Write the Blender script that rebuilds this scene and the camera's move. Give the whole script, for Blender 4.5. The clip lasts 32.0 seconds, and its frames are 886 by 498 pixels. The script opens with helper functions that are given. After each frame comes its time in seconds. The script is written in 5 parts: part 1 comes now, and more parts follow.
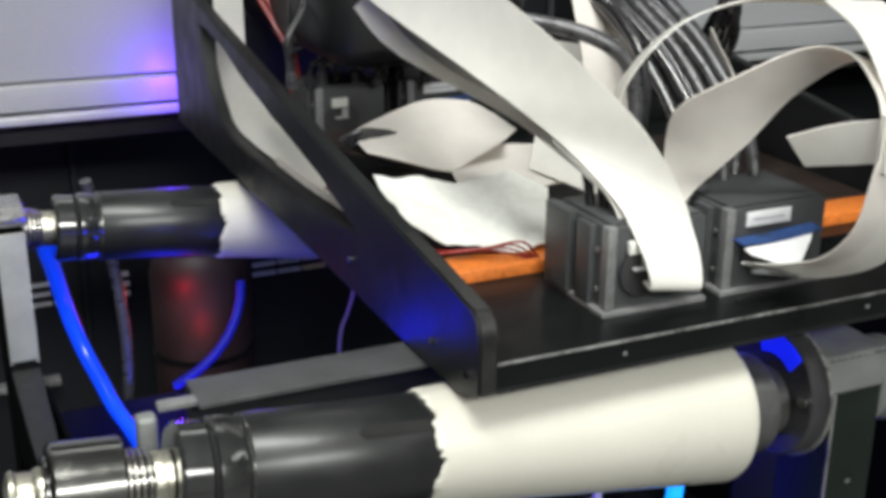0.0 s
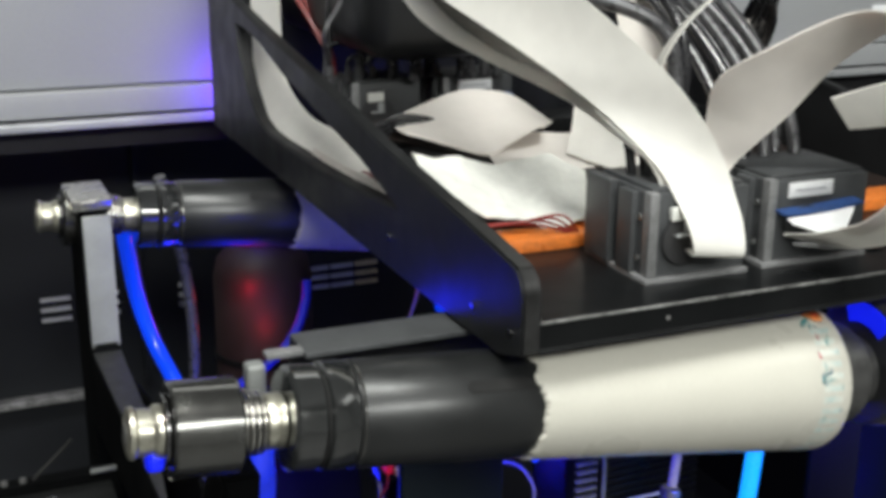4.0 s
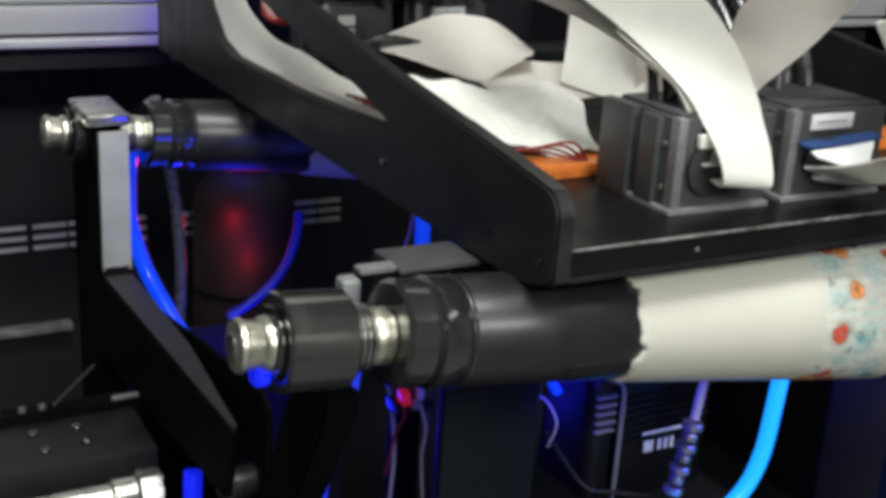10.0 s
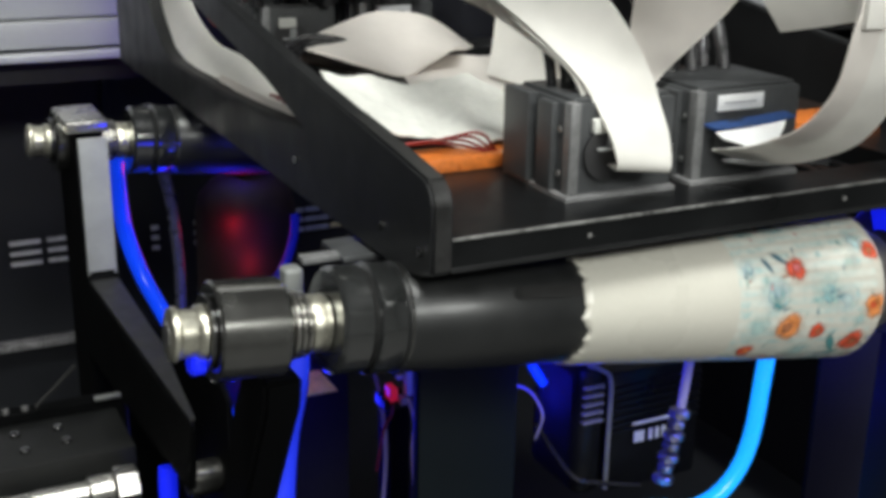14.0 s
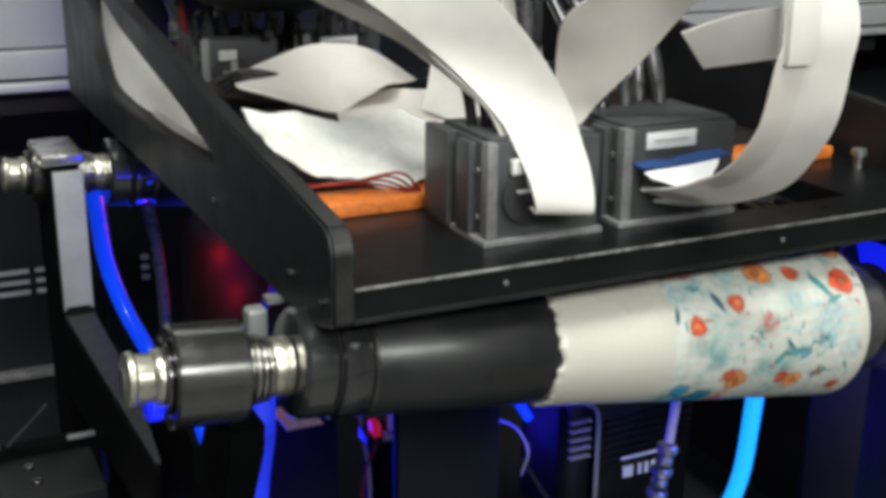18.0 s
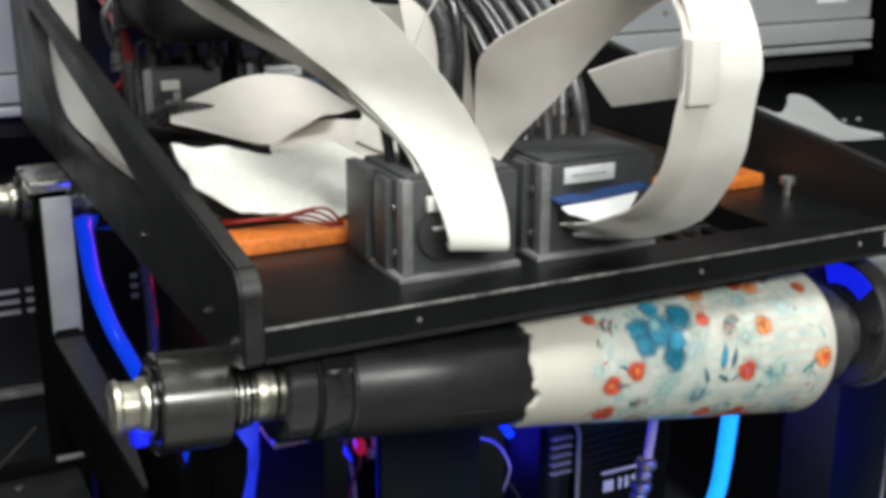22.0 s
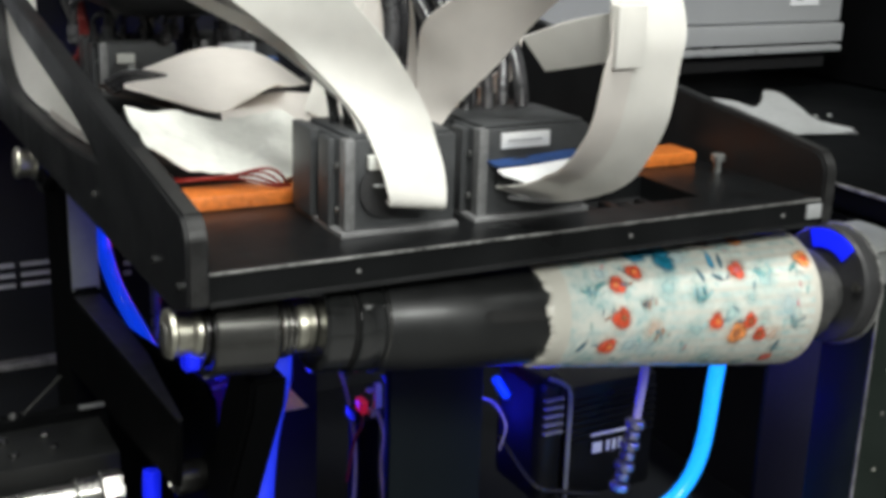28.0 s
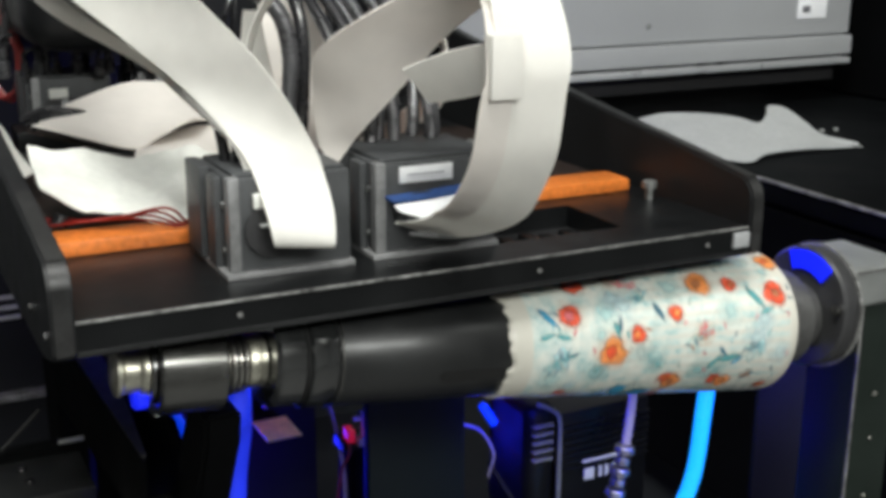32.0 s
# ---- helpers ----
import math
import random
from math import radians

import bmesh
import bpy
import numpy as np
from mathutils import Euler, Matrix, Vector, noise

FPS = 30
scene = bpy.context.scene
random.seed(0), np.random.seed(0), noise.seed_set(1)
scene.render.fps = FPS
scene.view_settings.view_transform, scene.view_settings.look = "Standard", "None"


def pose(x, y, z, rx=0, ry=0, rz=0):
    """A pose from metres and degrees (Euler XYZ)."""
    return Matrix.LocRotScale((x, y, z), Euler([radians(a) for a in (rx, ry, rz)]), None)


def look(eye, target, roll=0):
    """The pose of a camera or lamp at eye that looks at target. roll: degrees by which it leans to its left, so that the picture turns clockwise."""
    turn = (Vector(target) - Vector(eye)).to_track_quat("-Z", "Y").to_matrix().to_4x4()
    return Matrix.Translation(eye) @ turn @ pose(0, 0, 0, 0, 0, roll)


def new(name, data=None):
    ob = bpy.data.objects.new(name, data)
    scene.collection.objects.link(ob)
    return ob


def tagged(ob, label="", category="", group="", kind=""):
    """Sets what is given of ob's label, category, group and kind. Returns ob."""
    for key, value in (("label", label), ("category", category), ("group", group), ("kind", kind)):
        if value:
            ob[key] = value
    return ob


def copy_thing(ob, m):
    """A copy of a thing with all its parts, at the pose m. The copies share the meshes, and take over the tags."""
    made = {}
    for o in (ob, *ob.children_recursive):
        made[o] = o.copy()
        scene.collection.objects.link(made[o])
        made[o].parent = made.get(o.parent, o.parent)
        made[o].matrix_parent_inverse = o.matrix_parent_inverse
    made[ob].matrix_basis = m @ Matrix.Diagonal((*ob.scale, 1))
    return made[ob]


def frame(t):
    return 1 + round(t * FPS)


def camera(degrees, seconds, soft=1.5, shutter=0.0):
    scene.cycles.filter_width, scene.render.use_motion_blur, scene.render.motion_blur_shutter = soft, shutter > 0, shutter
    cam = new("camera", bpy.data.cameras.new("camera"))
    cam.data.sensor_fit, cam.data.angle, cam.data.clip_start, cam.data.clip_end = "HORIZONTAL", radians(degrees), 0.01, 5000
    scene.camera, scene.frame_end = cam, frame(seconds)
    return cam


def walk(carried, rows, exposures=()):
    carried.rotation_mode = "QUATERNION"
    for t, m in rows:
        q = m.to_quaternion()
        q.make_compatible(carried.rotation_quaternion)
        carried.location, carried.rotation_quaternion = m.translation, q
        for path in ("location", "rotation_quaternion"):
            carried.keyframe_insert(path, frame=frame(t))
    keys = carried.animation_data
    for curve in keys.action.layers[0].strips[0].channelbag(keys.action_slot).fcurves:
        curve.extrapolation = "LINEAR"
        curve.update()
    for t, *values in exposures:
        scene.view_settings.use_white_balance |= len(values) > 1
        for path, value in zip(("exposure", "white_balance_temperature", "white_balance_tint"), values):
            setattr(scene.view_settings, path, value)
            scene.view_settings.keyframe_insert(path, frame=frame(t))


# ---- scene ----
# The camera: seconds, place, degrees to the right of +y, pitch, roll.
PATH = [(0.0, -0.2103, -0.4930, 1.2985, 24.38, -19.79, 0.43),
        (0.5, -0.2302, -0.4746, 1.2729, 23.51, -20.24, 0.78),
        (1.0, -0.2562, -0.4873, 1.2595, 24.88, -19.70, 1.47),
        (1.5, -0.2559, -0.4856, 1.2615, 25.43, -18.76, 1.89),
        (2.0, -0.2574, -0.4903, 1.2631, 25.22, -18.29, 1.56),
        (2.5, -0.2570, -0.5006, 1.2663, 24.88, -17.83, 1.27),
        (4.5, -0.2585, -0.5014, 1.2528, 22.78, -17.29, 0.15),
        (5.0, -0.2465, -0.4897, 1.2479, 22.46, -18.10, 0.03),
        (5.5, -0.2392, -0.4721, 1.2268, 22.83, -19.95, 0.24),
        (6.0, -0.2436, -0.4801, 1.2325, 23.23, -20.39, 0.56),
        (6.5, -0.2500, -0.4798, 1.2340, 23.50, -19.88, 0.86),
        (7.0, -0.2525, -0.4792, 1.2348, 23.25, -19.51, 0.75),
        (7.5, -0.2510, -0.4804, 1.2357, 22.91, -19.14, 0.76),
        (8.0, -0.2533, -0.4895, 1.2431, 22.60, -18.85, 0.49),
        (8.5, -0.2848, -0.4789, 1.2501, 22.07, -18.50, 0.60),
        (9.0, -0.3311, -0.4442, 1.2402, 24.27, -18.24, 1.82),
        (9.5, -0.3378, -0.4530, 1.2312, 26.61, -18.44, 2.66),
        (10.0, -0.3454, -0.4453, 1.2270, 29.20, -19.16, 3.64),
        (10.5, -0.3447, -0.4466, 1.2200, 29.67, -19.34, 3.65),
        (11.0, -0.3650, -0.4625, 1.2188, 29.54, -19.41, 3.34),
        (11.5, -0.3442, -0.4728, 1.2105, 28.15, -19.27, 2.52),
        (12.0, -0.3152, -0.4791, 1.2152, 25.66, -19.22, 1.16),
        (12.5, -0.3397, -0.4696, 1.2147, 25.94, -19.29, 0.74),
        (13.0, -0.3155, -0.4747, 1.2177, 26.68, -19.24, 0.99),
        (13.5, -0.3036, -0.4772, 1.2181, 26.77, -18.98, 1.04),
        (14.0, -0.3013, -0.4769, 1.2198, 26.47, -18.78, 1.00),
        (14.5, -0.2975, -0.4793, 1.2213, 26.29, -18.68, 0.94),
        (16.5, -0.2888, -0.4841, 1.2247, 25.58, -18.08, 0.60),
        (17.0, -0.2871, -0.4769, 1.2214, 25.76, -17.99, 0.57),
        (17.5, -0.2812, -0.4719, 1.2218, 25.98, -17.97, 0.58),
        (18.0, -0.2772, -0.4692, 1.2233, 26.06, -17.82, 0.56),
        (18.5, -0.2828, -0.4716, 1.2261, 26.13, -17.59, 0.52),
        (19.0, -0.2794, -0.4734, 1.2235, 26.14, -17.40, 0.49),
        (19.5, -0.2808, -0.4704, 1.2243, 26.26, -17.41, 0.61),
        (20.0, -0.2792, -0.4668, 1.2246, 26.44, -17.53, 0.65),
        (20.5, -0.2741, -0.4754, 1.2303, 26.23, -17.73, 0.34),
        (21.0, -0.2767, -0.4790, 1.2312, 26.21, -17.72, 0.20),
        (21.5, -0.2736, -0.4778, 1.2322, 26.29, -17.63, 0.24),
        (22.0, -0.2771, -0.4854, 1.2371, 26.47, -17.39, 0.20),
        (22.5, -0.2731, -0.4880, 1.2397, 26.64, -17.10, 0.21),
        (23.0, -0.2757, -0.4858, 1.2354, 26.90, -16.79, 0.50),
        (23.5, -0.2488, -0.4846, 1.2250, 27.19, -16.97, 0.76),
        (24.0, -0.1741, -0.4678, 1.1908, 27.39, -17.16, 0.64),
        (24.5, -0.1279, -0.4362, 1.1688, 26.94, -17.81, 0.33),
        (25.0, -0.1402, -0.4235, 1.1750, 26.31, -18.43, 0.20),
        (25.5, -0.2075, -0.4223, 1.1881, 26.58, -18.50, 0.25),
        (27.5, -0.3792, -0.5255, 1.2228, 28.88, -17.12, 2.12),
        (28.0, -0.3307, -0.5181, 1.2212, 28.51, -16.93, 1.83),
        (28.5, -0.3204, -0.5231, 1.2226, 27.42, -16.92, 1.60),
        (29.0, -0.3062, -0.5370, 1.2279, 27.00, -16.84, 1.14),
        (29.5, -0.3031, -0.5353, 1.2292, 27.02, -16.58, 0.86),
        (30.0, -0.2919, -0.5245, 1.2251, 26.84, -16.41, 0.62),
        (30.5, -0.2895, -0.5379, 1.2284, 26.76, -16.36, 0.42),
        (31.0, -0.2872, -0.5410, 1.2295, 26.71, -16.35, 0.36),
        (31.5, -0.2903, -0.5381, 1.2270, 26.73, -16.25, 0.37),
        (32.0, -0.2900, -0.5272, 1.2256, 26.68, -16.14, 0.27)]
cam = camera(40.27, 32.0, soft=4.3, shutter=0.04)
walk(cam, [(t, pose(x, y, z, 90 + p, 0, -yaw) @ pose(0, 0, 0, 0, 0, r)) for t, x, y, z, yaw, p, r in PATH],
     exposures=[(0.0, 0.08), (2.5, 0.04), (5.0, 0.0), (13.0, -0.10), (20.0, 0.0), (23.5, -0.05), (24.5, -0.20), (25.5, -0.18), (28.0, -0.05), (32.0, -0.03)])

# How far the print carriage stands along its rail.
CARRIAGE = [(0.0, 0.1479), (0.5, 0.1430), (1.0, 0.1385), (1.5, 0.1347), (2.0, 0.1306), (2.5, 0.1262),
            (4.5, 0.1117), (5.0, 0.1086), (5.5, 0.1059), (6.0, 0.1016), (6.5, 0.0966), (7.0, 0.0928),
            (7.5, 0.0898), (8.0, 0.0858), (8.5, 0.0836), (9.0, 0.0794), (9.5, 0.0750), (10.0, 0.0718),
            (10.5, 0.0685), (11.0, 0.0651), (11.5, 0.0621), (12.0, 0.0583), (12.5, 0.0545), (13.0, 0.0519),
            (13.5, 0.0490), (14.0, 0.0455), (14.5, 0.0424), (16.5, 0.0276), (17.0, 0.0242), (17.5, 0.0210),
            (18.0, 0.0172), (18.5, 0.0131), (19.0, 0.0093), (19.5, 0.0052), (20.0, 0.0000), (20.5, -0.0018),
            (21.0, -0.0048), (21.5, -0.0088), (22.0, -0.0131), (22.5, -0.0179), (23.0, -0.0233), (23.5, -0.0282),
            (24.0, -0.0335), (24.5, -0.0374), (25.0, -0.0403), (25.5, -0.0431), (27.5, -0.0565), (28.0, -0.0609),
            (28.5, -0.0651), (29.0, -0.0695), (29.5, -0.0735), (30.0, -0.0776), (30.5, -0.0814), (31.0, -0.0850),
            (31.5, -0.0886), (32.0, -0.0923)]

# ---- light: a bright hall with ceiling panels, added blue and red point lights inside the machine ----
world = bpy.data.worlds.new("hall_light")
scene.world = world
world.use_nodes = True
world.node_tree.nodes["Background"].inputs[0].default_value = (0.9, 0.95, 1.0, 1)
world.node_tree.nodes["Background"].inputs[1].default_value = 0.42


def area(name, eye, target, sx, sy, watts, colour=(1, 0.98, 0.95)):
    data = bpy.data.lights.new(name, "AREA")
    data.shape, data.size, data.size_y, data.energy, data.color = "RECTANGLE", sx, sy, watts, colour
    ob = new(name, data)
    ob.matrix_basis = look(eye, target)
    return ob


def glow(name, place, watts, colour, radius=0.028):
    data = bpy.data.lights.new(name, "POINT")
    data.energy, data.color, data.shadow_soft_size = watts, colour, radius
    ob = new(name, data)
    ob.location = place
    return ob


HALL = (0.985, 1.0, 0.955)
area("hall_lamp", (-0.5, -0.66, 3.3), (-0.05, 0.0, 1.0), 1.5, 0.42, 70, HALL)
area("hall_lamp", (-0.2, -3.0, 2.75), (0.0, -0.1, 1.05), 2.2, 0.5, 96, HALL)
area("hall_lamp", (2.4, -1.5, 3.1), (-0.1, 0.3, 1.0), 1.4, 0.5, 6, HALL)
area("hall_lamp", (0.7, 1.7, 3.3), (0.4, 1.2, 0), 1.2, 0.5, 4, HALL)
# unseen point lights, added close to the surfaces that take a blue or red glow
BLUE = (0.015, 0.02, 1.0)
glow("blue_glow_light", (0.218, 0.055, 1.032), 0.10, BLUE, 0.006)
glow("blue_glow_light", (0.292, 0.060, 0.93), 0.52, BLUE)
glow("blue_glow_light", (0.112, 0.160, 0.868), 0.26, BLUE)
glow("blue_glow_light", (-0.030, 0.465, 0.725), 0.90, BLUE, 0.045)
glow("blue_glow_light", (0.03, 0.675, 1.046), 0.40, (0.12, 0.02, 1.0), 0.01)
glow("blue_glow_light", (-0.040, 0.120, 0.992), 0.26, BLUE, 0.03)
glow("red_glow_light", (0.005, 0.490, 0.735), 0.020, (1, 0.02, 0.08), 0.004)
glow("red_glow_light", (0.000, 0.588, 0.866), 0.040, (1, 0.015, 0.03), 0.006)
glow("red_glow_light", (0.019, 0.578, 0.825), 0.030, (1, 0.015, 0.03), 0.006)

# ---- materials ----
def material(name, colour, rough=0.5, metal=0.0, vary=0.25, scale=40.0, bump=0.0, fine=400.0, emit=0.0, coat=0.0, spec=0.5, coat_rough=0.05):
    m = bpy.data.materials.new(name)
    m.use_nodes = True
    nt = m.node_tree
    b = nt.nodes["Principled BSDF"]
    tc = nt.nodes.new("ShaderNodeTexCoord")
    n1 = nt.nodes.new("ShaderNodeTexNoise")
    n1.inputs["Scale"].default_value, n1.inputs["Detail"].default_value = scale, 5
    nt.links.new(tc.outputs["Object"], n1.inputs["Vector"])
    n2 = nt.nodes.new("ShaderNodeTexNoise")
    n2.inputs["Scale"].default_value, n2.inputs["Detail"].default_value = fine, 3
    nt.links.new(tc.outputs["Object"], n2.inputs["Vector"])
    add = nt.nodes.new("ShaderNodeMath")
    add.operation = "ADD"
    nt.links.new(n1.outputs["Fac"], add.inputs[0])
    nt.links.new(n2.outputs["Fac"], add.inputs[1])
    ramp = nt.nodes.new("ShaderNodeMapRange")
    ramp.inputs[1].default_value, ramp.inputs[2].default_value = 0.7, 1.3
    ramp.inputs[3].default_value, ramp.inputs[4].default_value = 1 - vary, 1 + vary
    nt.links.new(add.outputs[0], ramp.inputs[0])
    mix = nt.nodes.new("ShaderNodeVectorMath")
    mix.operation = "SCALE"
    mix.inputs[0].default_value = colour
    nt.links.new(ramp.outputs[0], mix.inputs["Scale"])
    nt.links.new(mix.outputs[0], b.inputs["Base Color"])
    r2 = nt.nodes.new("ShaderNodeMapRange")
    r2.inputs[1].default_value, r2.inputs[2].default_value = 0.3, 0.7
    r2.inputs[3].default_value, r2.inputs[4].default_value = max(rough - 0.08, 0.02), min(rough + 0.1, 1)
    nt.links.new(n1.outputs["Fac"], r2.inputs[0])
    nt.links.new(r2.outputs[0], b.inputs["Roughness"])
    b.inputs["Metallic"].default_value = metal
    b.inputs["Specular IOR Level"].default_value = spec
    b.inputs["Coat Weight"].default_value = coat
    b.inputs["Coat Roughness"].default_value = coat_rough
    if bump:
        bp = nt.nodes.new("ShaderNodeBump")
        bp.inputs["Strength"].default_value, bp.inputs["Distance"].default_value = bump, 0.0006
        nt.links.new(n2.outputs["Fac"], bp.inputs["Height"])
        nt.links.new(bp.outputs[0], b.inputs["Normal"])
    if emit:
        b.inputs["Emission Color"].default_value = (*colour, 1)
        b.inputs["Emission Strength"].default_value = emit
    return m


def ribbon_material(name, colour, lines=34.0, clear=0.30):
    m = material(name, colour, 0.42, 0, 0.05, 12, 0, 90)
    nt = m.node_tree
    b = nt.nodes["Principled BSDF"]
    uv = nt.nodes.new("ShaderNodeTexCoord")
    wave = nt.nodes.new("ShaderNodeTexWave")
    wave.bands_direction = "X"
    wave.inputs["Scale"].default_value, wave.inputs["Distortion"].default_value = lines / 6.283 * 3.1416, 0
    nt.links.new(uv.outputs["UV"], wave.inputs["Vector"])
    bp = nt.nodes.new("ShaderNodeBump")
    bp.inputs["Strength"].default_value, bp.inputs["Distance"].default_value = 0.25, 0.0004
    nt.links.new(wave.outputs["Fac"], bp.inputs["Height"])
    nt.links.new(bp.outputs[0], b.inputs["Normal"])
    # thin plastic lets part of the light through
    through_light, blend = nt.nodes.new("ShaderNodeBsdfTranslucent"), nt.nodes.new("ShaderNodeMixShader")
    through_light.inputs[0].default_value = (*colour, 1)
    blend.inputs[0].default_value = clear
    nt.links.new(b.outputs[0], blend.inputs[1])
    nt.links.new(through_light.outputs[0], blend.inputs[2])
    nt.links.new(blend.outputs[0], nt.nodes["Material Output"].inputs[0])
    return m


BLACK = material("black_powder_coat", (0.0095, 0.0100, 0.0108), 0.42, 0, 0.3, 30, 0.12, 900, spec=0.42)
BLACK_SATIN = material("black_satin_sheet", (0.0055, 0.006, 0.0065), 0.34, 0, 0.3, 25, 0.06, 700, spec=0.26)
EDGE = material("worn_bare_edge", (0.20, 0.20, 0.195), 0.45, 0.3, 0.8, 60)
HEAD = material("dark_grey_head_casing", (0.066, 0.069, 0.072), 0.46, 0.2, 0.22, 60, 0.15, 800)
HEAD_RIM = material("head_flange_grey", (0.25, 0.252, 0.255), 0.42, 0.4, 0.2, 80)
DARK = material("dark_recess", (0.006, 0.006, 0.007), 0.7, 0, 0.3)
RIBBON = ribbon_material("ribbon_cable_cream", (0.88, 0.865, 0.82))
RIBBON_SHADE = ribbon_material("ribbon_cable_shade", (0.115, 0.108, 0.095), 60.0, 0.0)
RIBBON_WARM = ribbon_material("ribbon_cable_warm", (0.85, 0.81, 0.765))
GREY_PAPER = material("grey_sheet", (0.36, 0.37, 0.37), 0.7, 0, 0.12, 20, 0.1, 200)
PAPER = material("crumpled_white_sheet", (0.72, 0.725, 0.68), 0.6, 0, 0.08, 20, 0.1, 200)
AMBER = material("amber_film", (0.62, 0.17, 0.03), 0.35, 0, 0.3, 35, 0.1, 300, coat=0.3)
# near-black brown painted in for shade and a faint amber reflection
SHADE_BROWN = material("shade_brown", (0.014, 0.008, 0.006), 0.5, 0, 0.3, 35)
TUBE_BLACK = material("black_ink_tube", (0.02, 0.02, 0.022), 0.22, 0, 0.2, 30, coat=0.5)
TUBE_GREY = material("grey_braided_hose", (0.10, 0.10, 0.105), 0.3, 0.5, 0.3, 150, 0.3, 1200)
STEEL = material("polished_steel", (0.56, 0.55, 0.52), 0.27, 1.0, 0.15, 60, 0.04, 900)
STEEL_WARM = material("yellowed_zinc", (0.56, 0.545, 0.46), 0.36, 0.95, 0.25, 90, 0.1, 700)
STEEL_DARK = material("blackened_steel", (0.11, 0.11, 0.11), 0.16, 0.95, 0.3, 60, 0.04, 900, coat=0.6, coat_rough=0.08)
MANDREL = material("dark_anodised_tube", (0.016, 0.017, 0.0175), 0.40, 0.3, 0.18, 40, 0.05, 900, coat=0.30, coat_rough=0.26)
ROLLER = material("blackened_roller_steel", (0.115, 0.115, 0.109), 0.20, 0.9, 0.2, 60, 0.04, 900, coat=0.6, coat_rough=0.12)
COLLAR = material("dark_polished_collar", (0.016, 0.017, 0.017), 0.16, 0.0, 0.25, 60, 0.04, 900, spec=0.9, coat=0.9, coat_rough=0.08)
NUT = material("grey_oxide_nut", (0.14, 0.14, 0.138), 0.38, 0.7, 0.25, 60, 0.1, 700)
ALU_DULL = material("dull_machined_face", (0.23, 0.24, 0.235), 0.5, 0.4, 0.15, 60, 0.1, 900)
ARM_TOP = material("worn_arm_face", (0.017, 0.017, 0.0165), 0.5, 0.2, 0.4, 60, 0.1, 700)
FLANGE = material("dark_grey_flange", (0.05, 0.05, 0.052), 0.42, 0.3, 0.25, 60, 0.08, 700)
WORN_LIT = material("worn_lit_edge", (0.022, 0.022, 0.022), 0.42, 0.2, 0.5, 90, 0.1, 700)
FACE_ALU = material("machined_aluminium_face", (0.30, 0.31, 0.30), 0.5, 0.1, 0.12, 60, 0.1, 900)
SLOT = material("slot_black", (0.004, 0.004, 0.004), 0.8)
ALU = material("brushed_aluminium", (0.40, 0.41, 0.40), 0.36, 0.85, 0.15, 60, 0.12, 900)
BEAM = material("light_grey_cover", (0.32, 0.328, 0.336), 0.38, 0.0, 0.06, 6, 0.05, 400)
BEAM_LIP = material("silver_lip", (0.46, 0.47, 0.48), 0.32, 0.35, 0.1, 20)
BACK = material("back_sheet_black", (0.012, 0.0135, 0.016), 0.55, 0, 0.35, 8, 0.1, 600, spec=0.3)
MATT = material("matt_black_deck", (0.0022, 0.0024, 0.0027), 0.75, 0, 0.4, 10, 0.1, 600, spec=0.05)
DECK = material("satin_black_deck", (0.0035, 0.004, 0.0045), 0.55, 0, 0.4, 10, 0.1, 600, spec=0.05)
# daylight and coloured reflections in the vents, painted as slot colours
SLAT = material("vent_daylight_slot", (0.55, 0.57, 0.56), 0.5, 0, 0.2, 60)
SLAT_BLUE = material("vent_reflection_blue", (0.42, 0.47, 0.56), 0.5, 0, 0.2, 60)
SLAT_YELLOW = material("vent_reflection_and_terminal_yellow", (0.55, 0.50, 0.28), 0.5, 0, 0.2, 60)
PLATFORM = material("grey_platform", (0.0045, 0.005, 0.005), 0.5, 0.2, 0.25, 30, 0.1, 600)
COLUMN = material("slate_column", (0.0050, 0.0085, 0.0098), 0.5, 0, 0.2, 12, 0.1, 500, spec=0.15)
POST = material("dark_green_grey_post", (0.009, 0.0135, 0.011), 0.5, 0, 0.25, 25, 0.12, 500, spec=0.22)
WHITE = material("white_label", (0.78, 0.79, 0.80), 0.5, 0, 0.05)
INK_GREY = material("label_print_grey", (0.12, 0.12, 0.13), 0.6)
LABEL_GREY = material("pale_label_print", (0.38, 0.39, 0.41), 0.6)
BLUE_CARD = material("blue_card", (0.022, 0.060, 0.19), 0.45, 0, 0.4, 60)
# emission puts the blue light on the hoses into their material
BLUE_GLOW = material("blue_emissive_glow", (0.004, 0.065, 1.0), 0.22, 0, 0.12, 18, emit=0.55, coat=0.3)
BLUE_DIM = material("blue_glow", (0.008, 0.02, 1.0), 0.3, 0, 0.3, 18, emit=0.55)
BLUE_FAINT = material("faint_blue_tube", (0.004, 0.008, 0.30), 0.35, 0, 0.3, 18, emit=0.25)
CYAN_GLOW = material("cyan_emissive_tube", (0.01, 0.36, 1.0), 0.25, 0, 0.12, 18, emit=1.1, coat=0.5)
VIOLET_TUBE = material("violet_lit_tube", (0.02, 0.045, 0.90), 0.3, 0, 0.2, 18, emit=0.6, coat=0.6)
LIT_PANEL = material("grey_inner_sheet", (0.009, 0.009, 0.016), 0.7, 0, 0.35, 14, 0.1, 500, spec=0.08)
RED_LED = material("red_led", (0.60, 0.010, 0.04), 0.3, emit=0.40)
DRUM = material("dark_tank", (0.020, 0.009, 0.010), 0.62, 0, 0.25, 20, 0.05, 500)
RED_WIRE = material("red_wire", (0.20, 0.014, 0.012), 0.4)
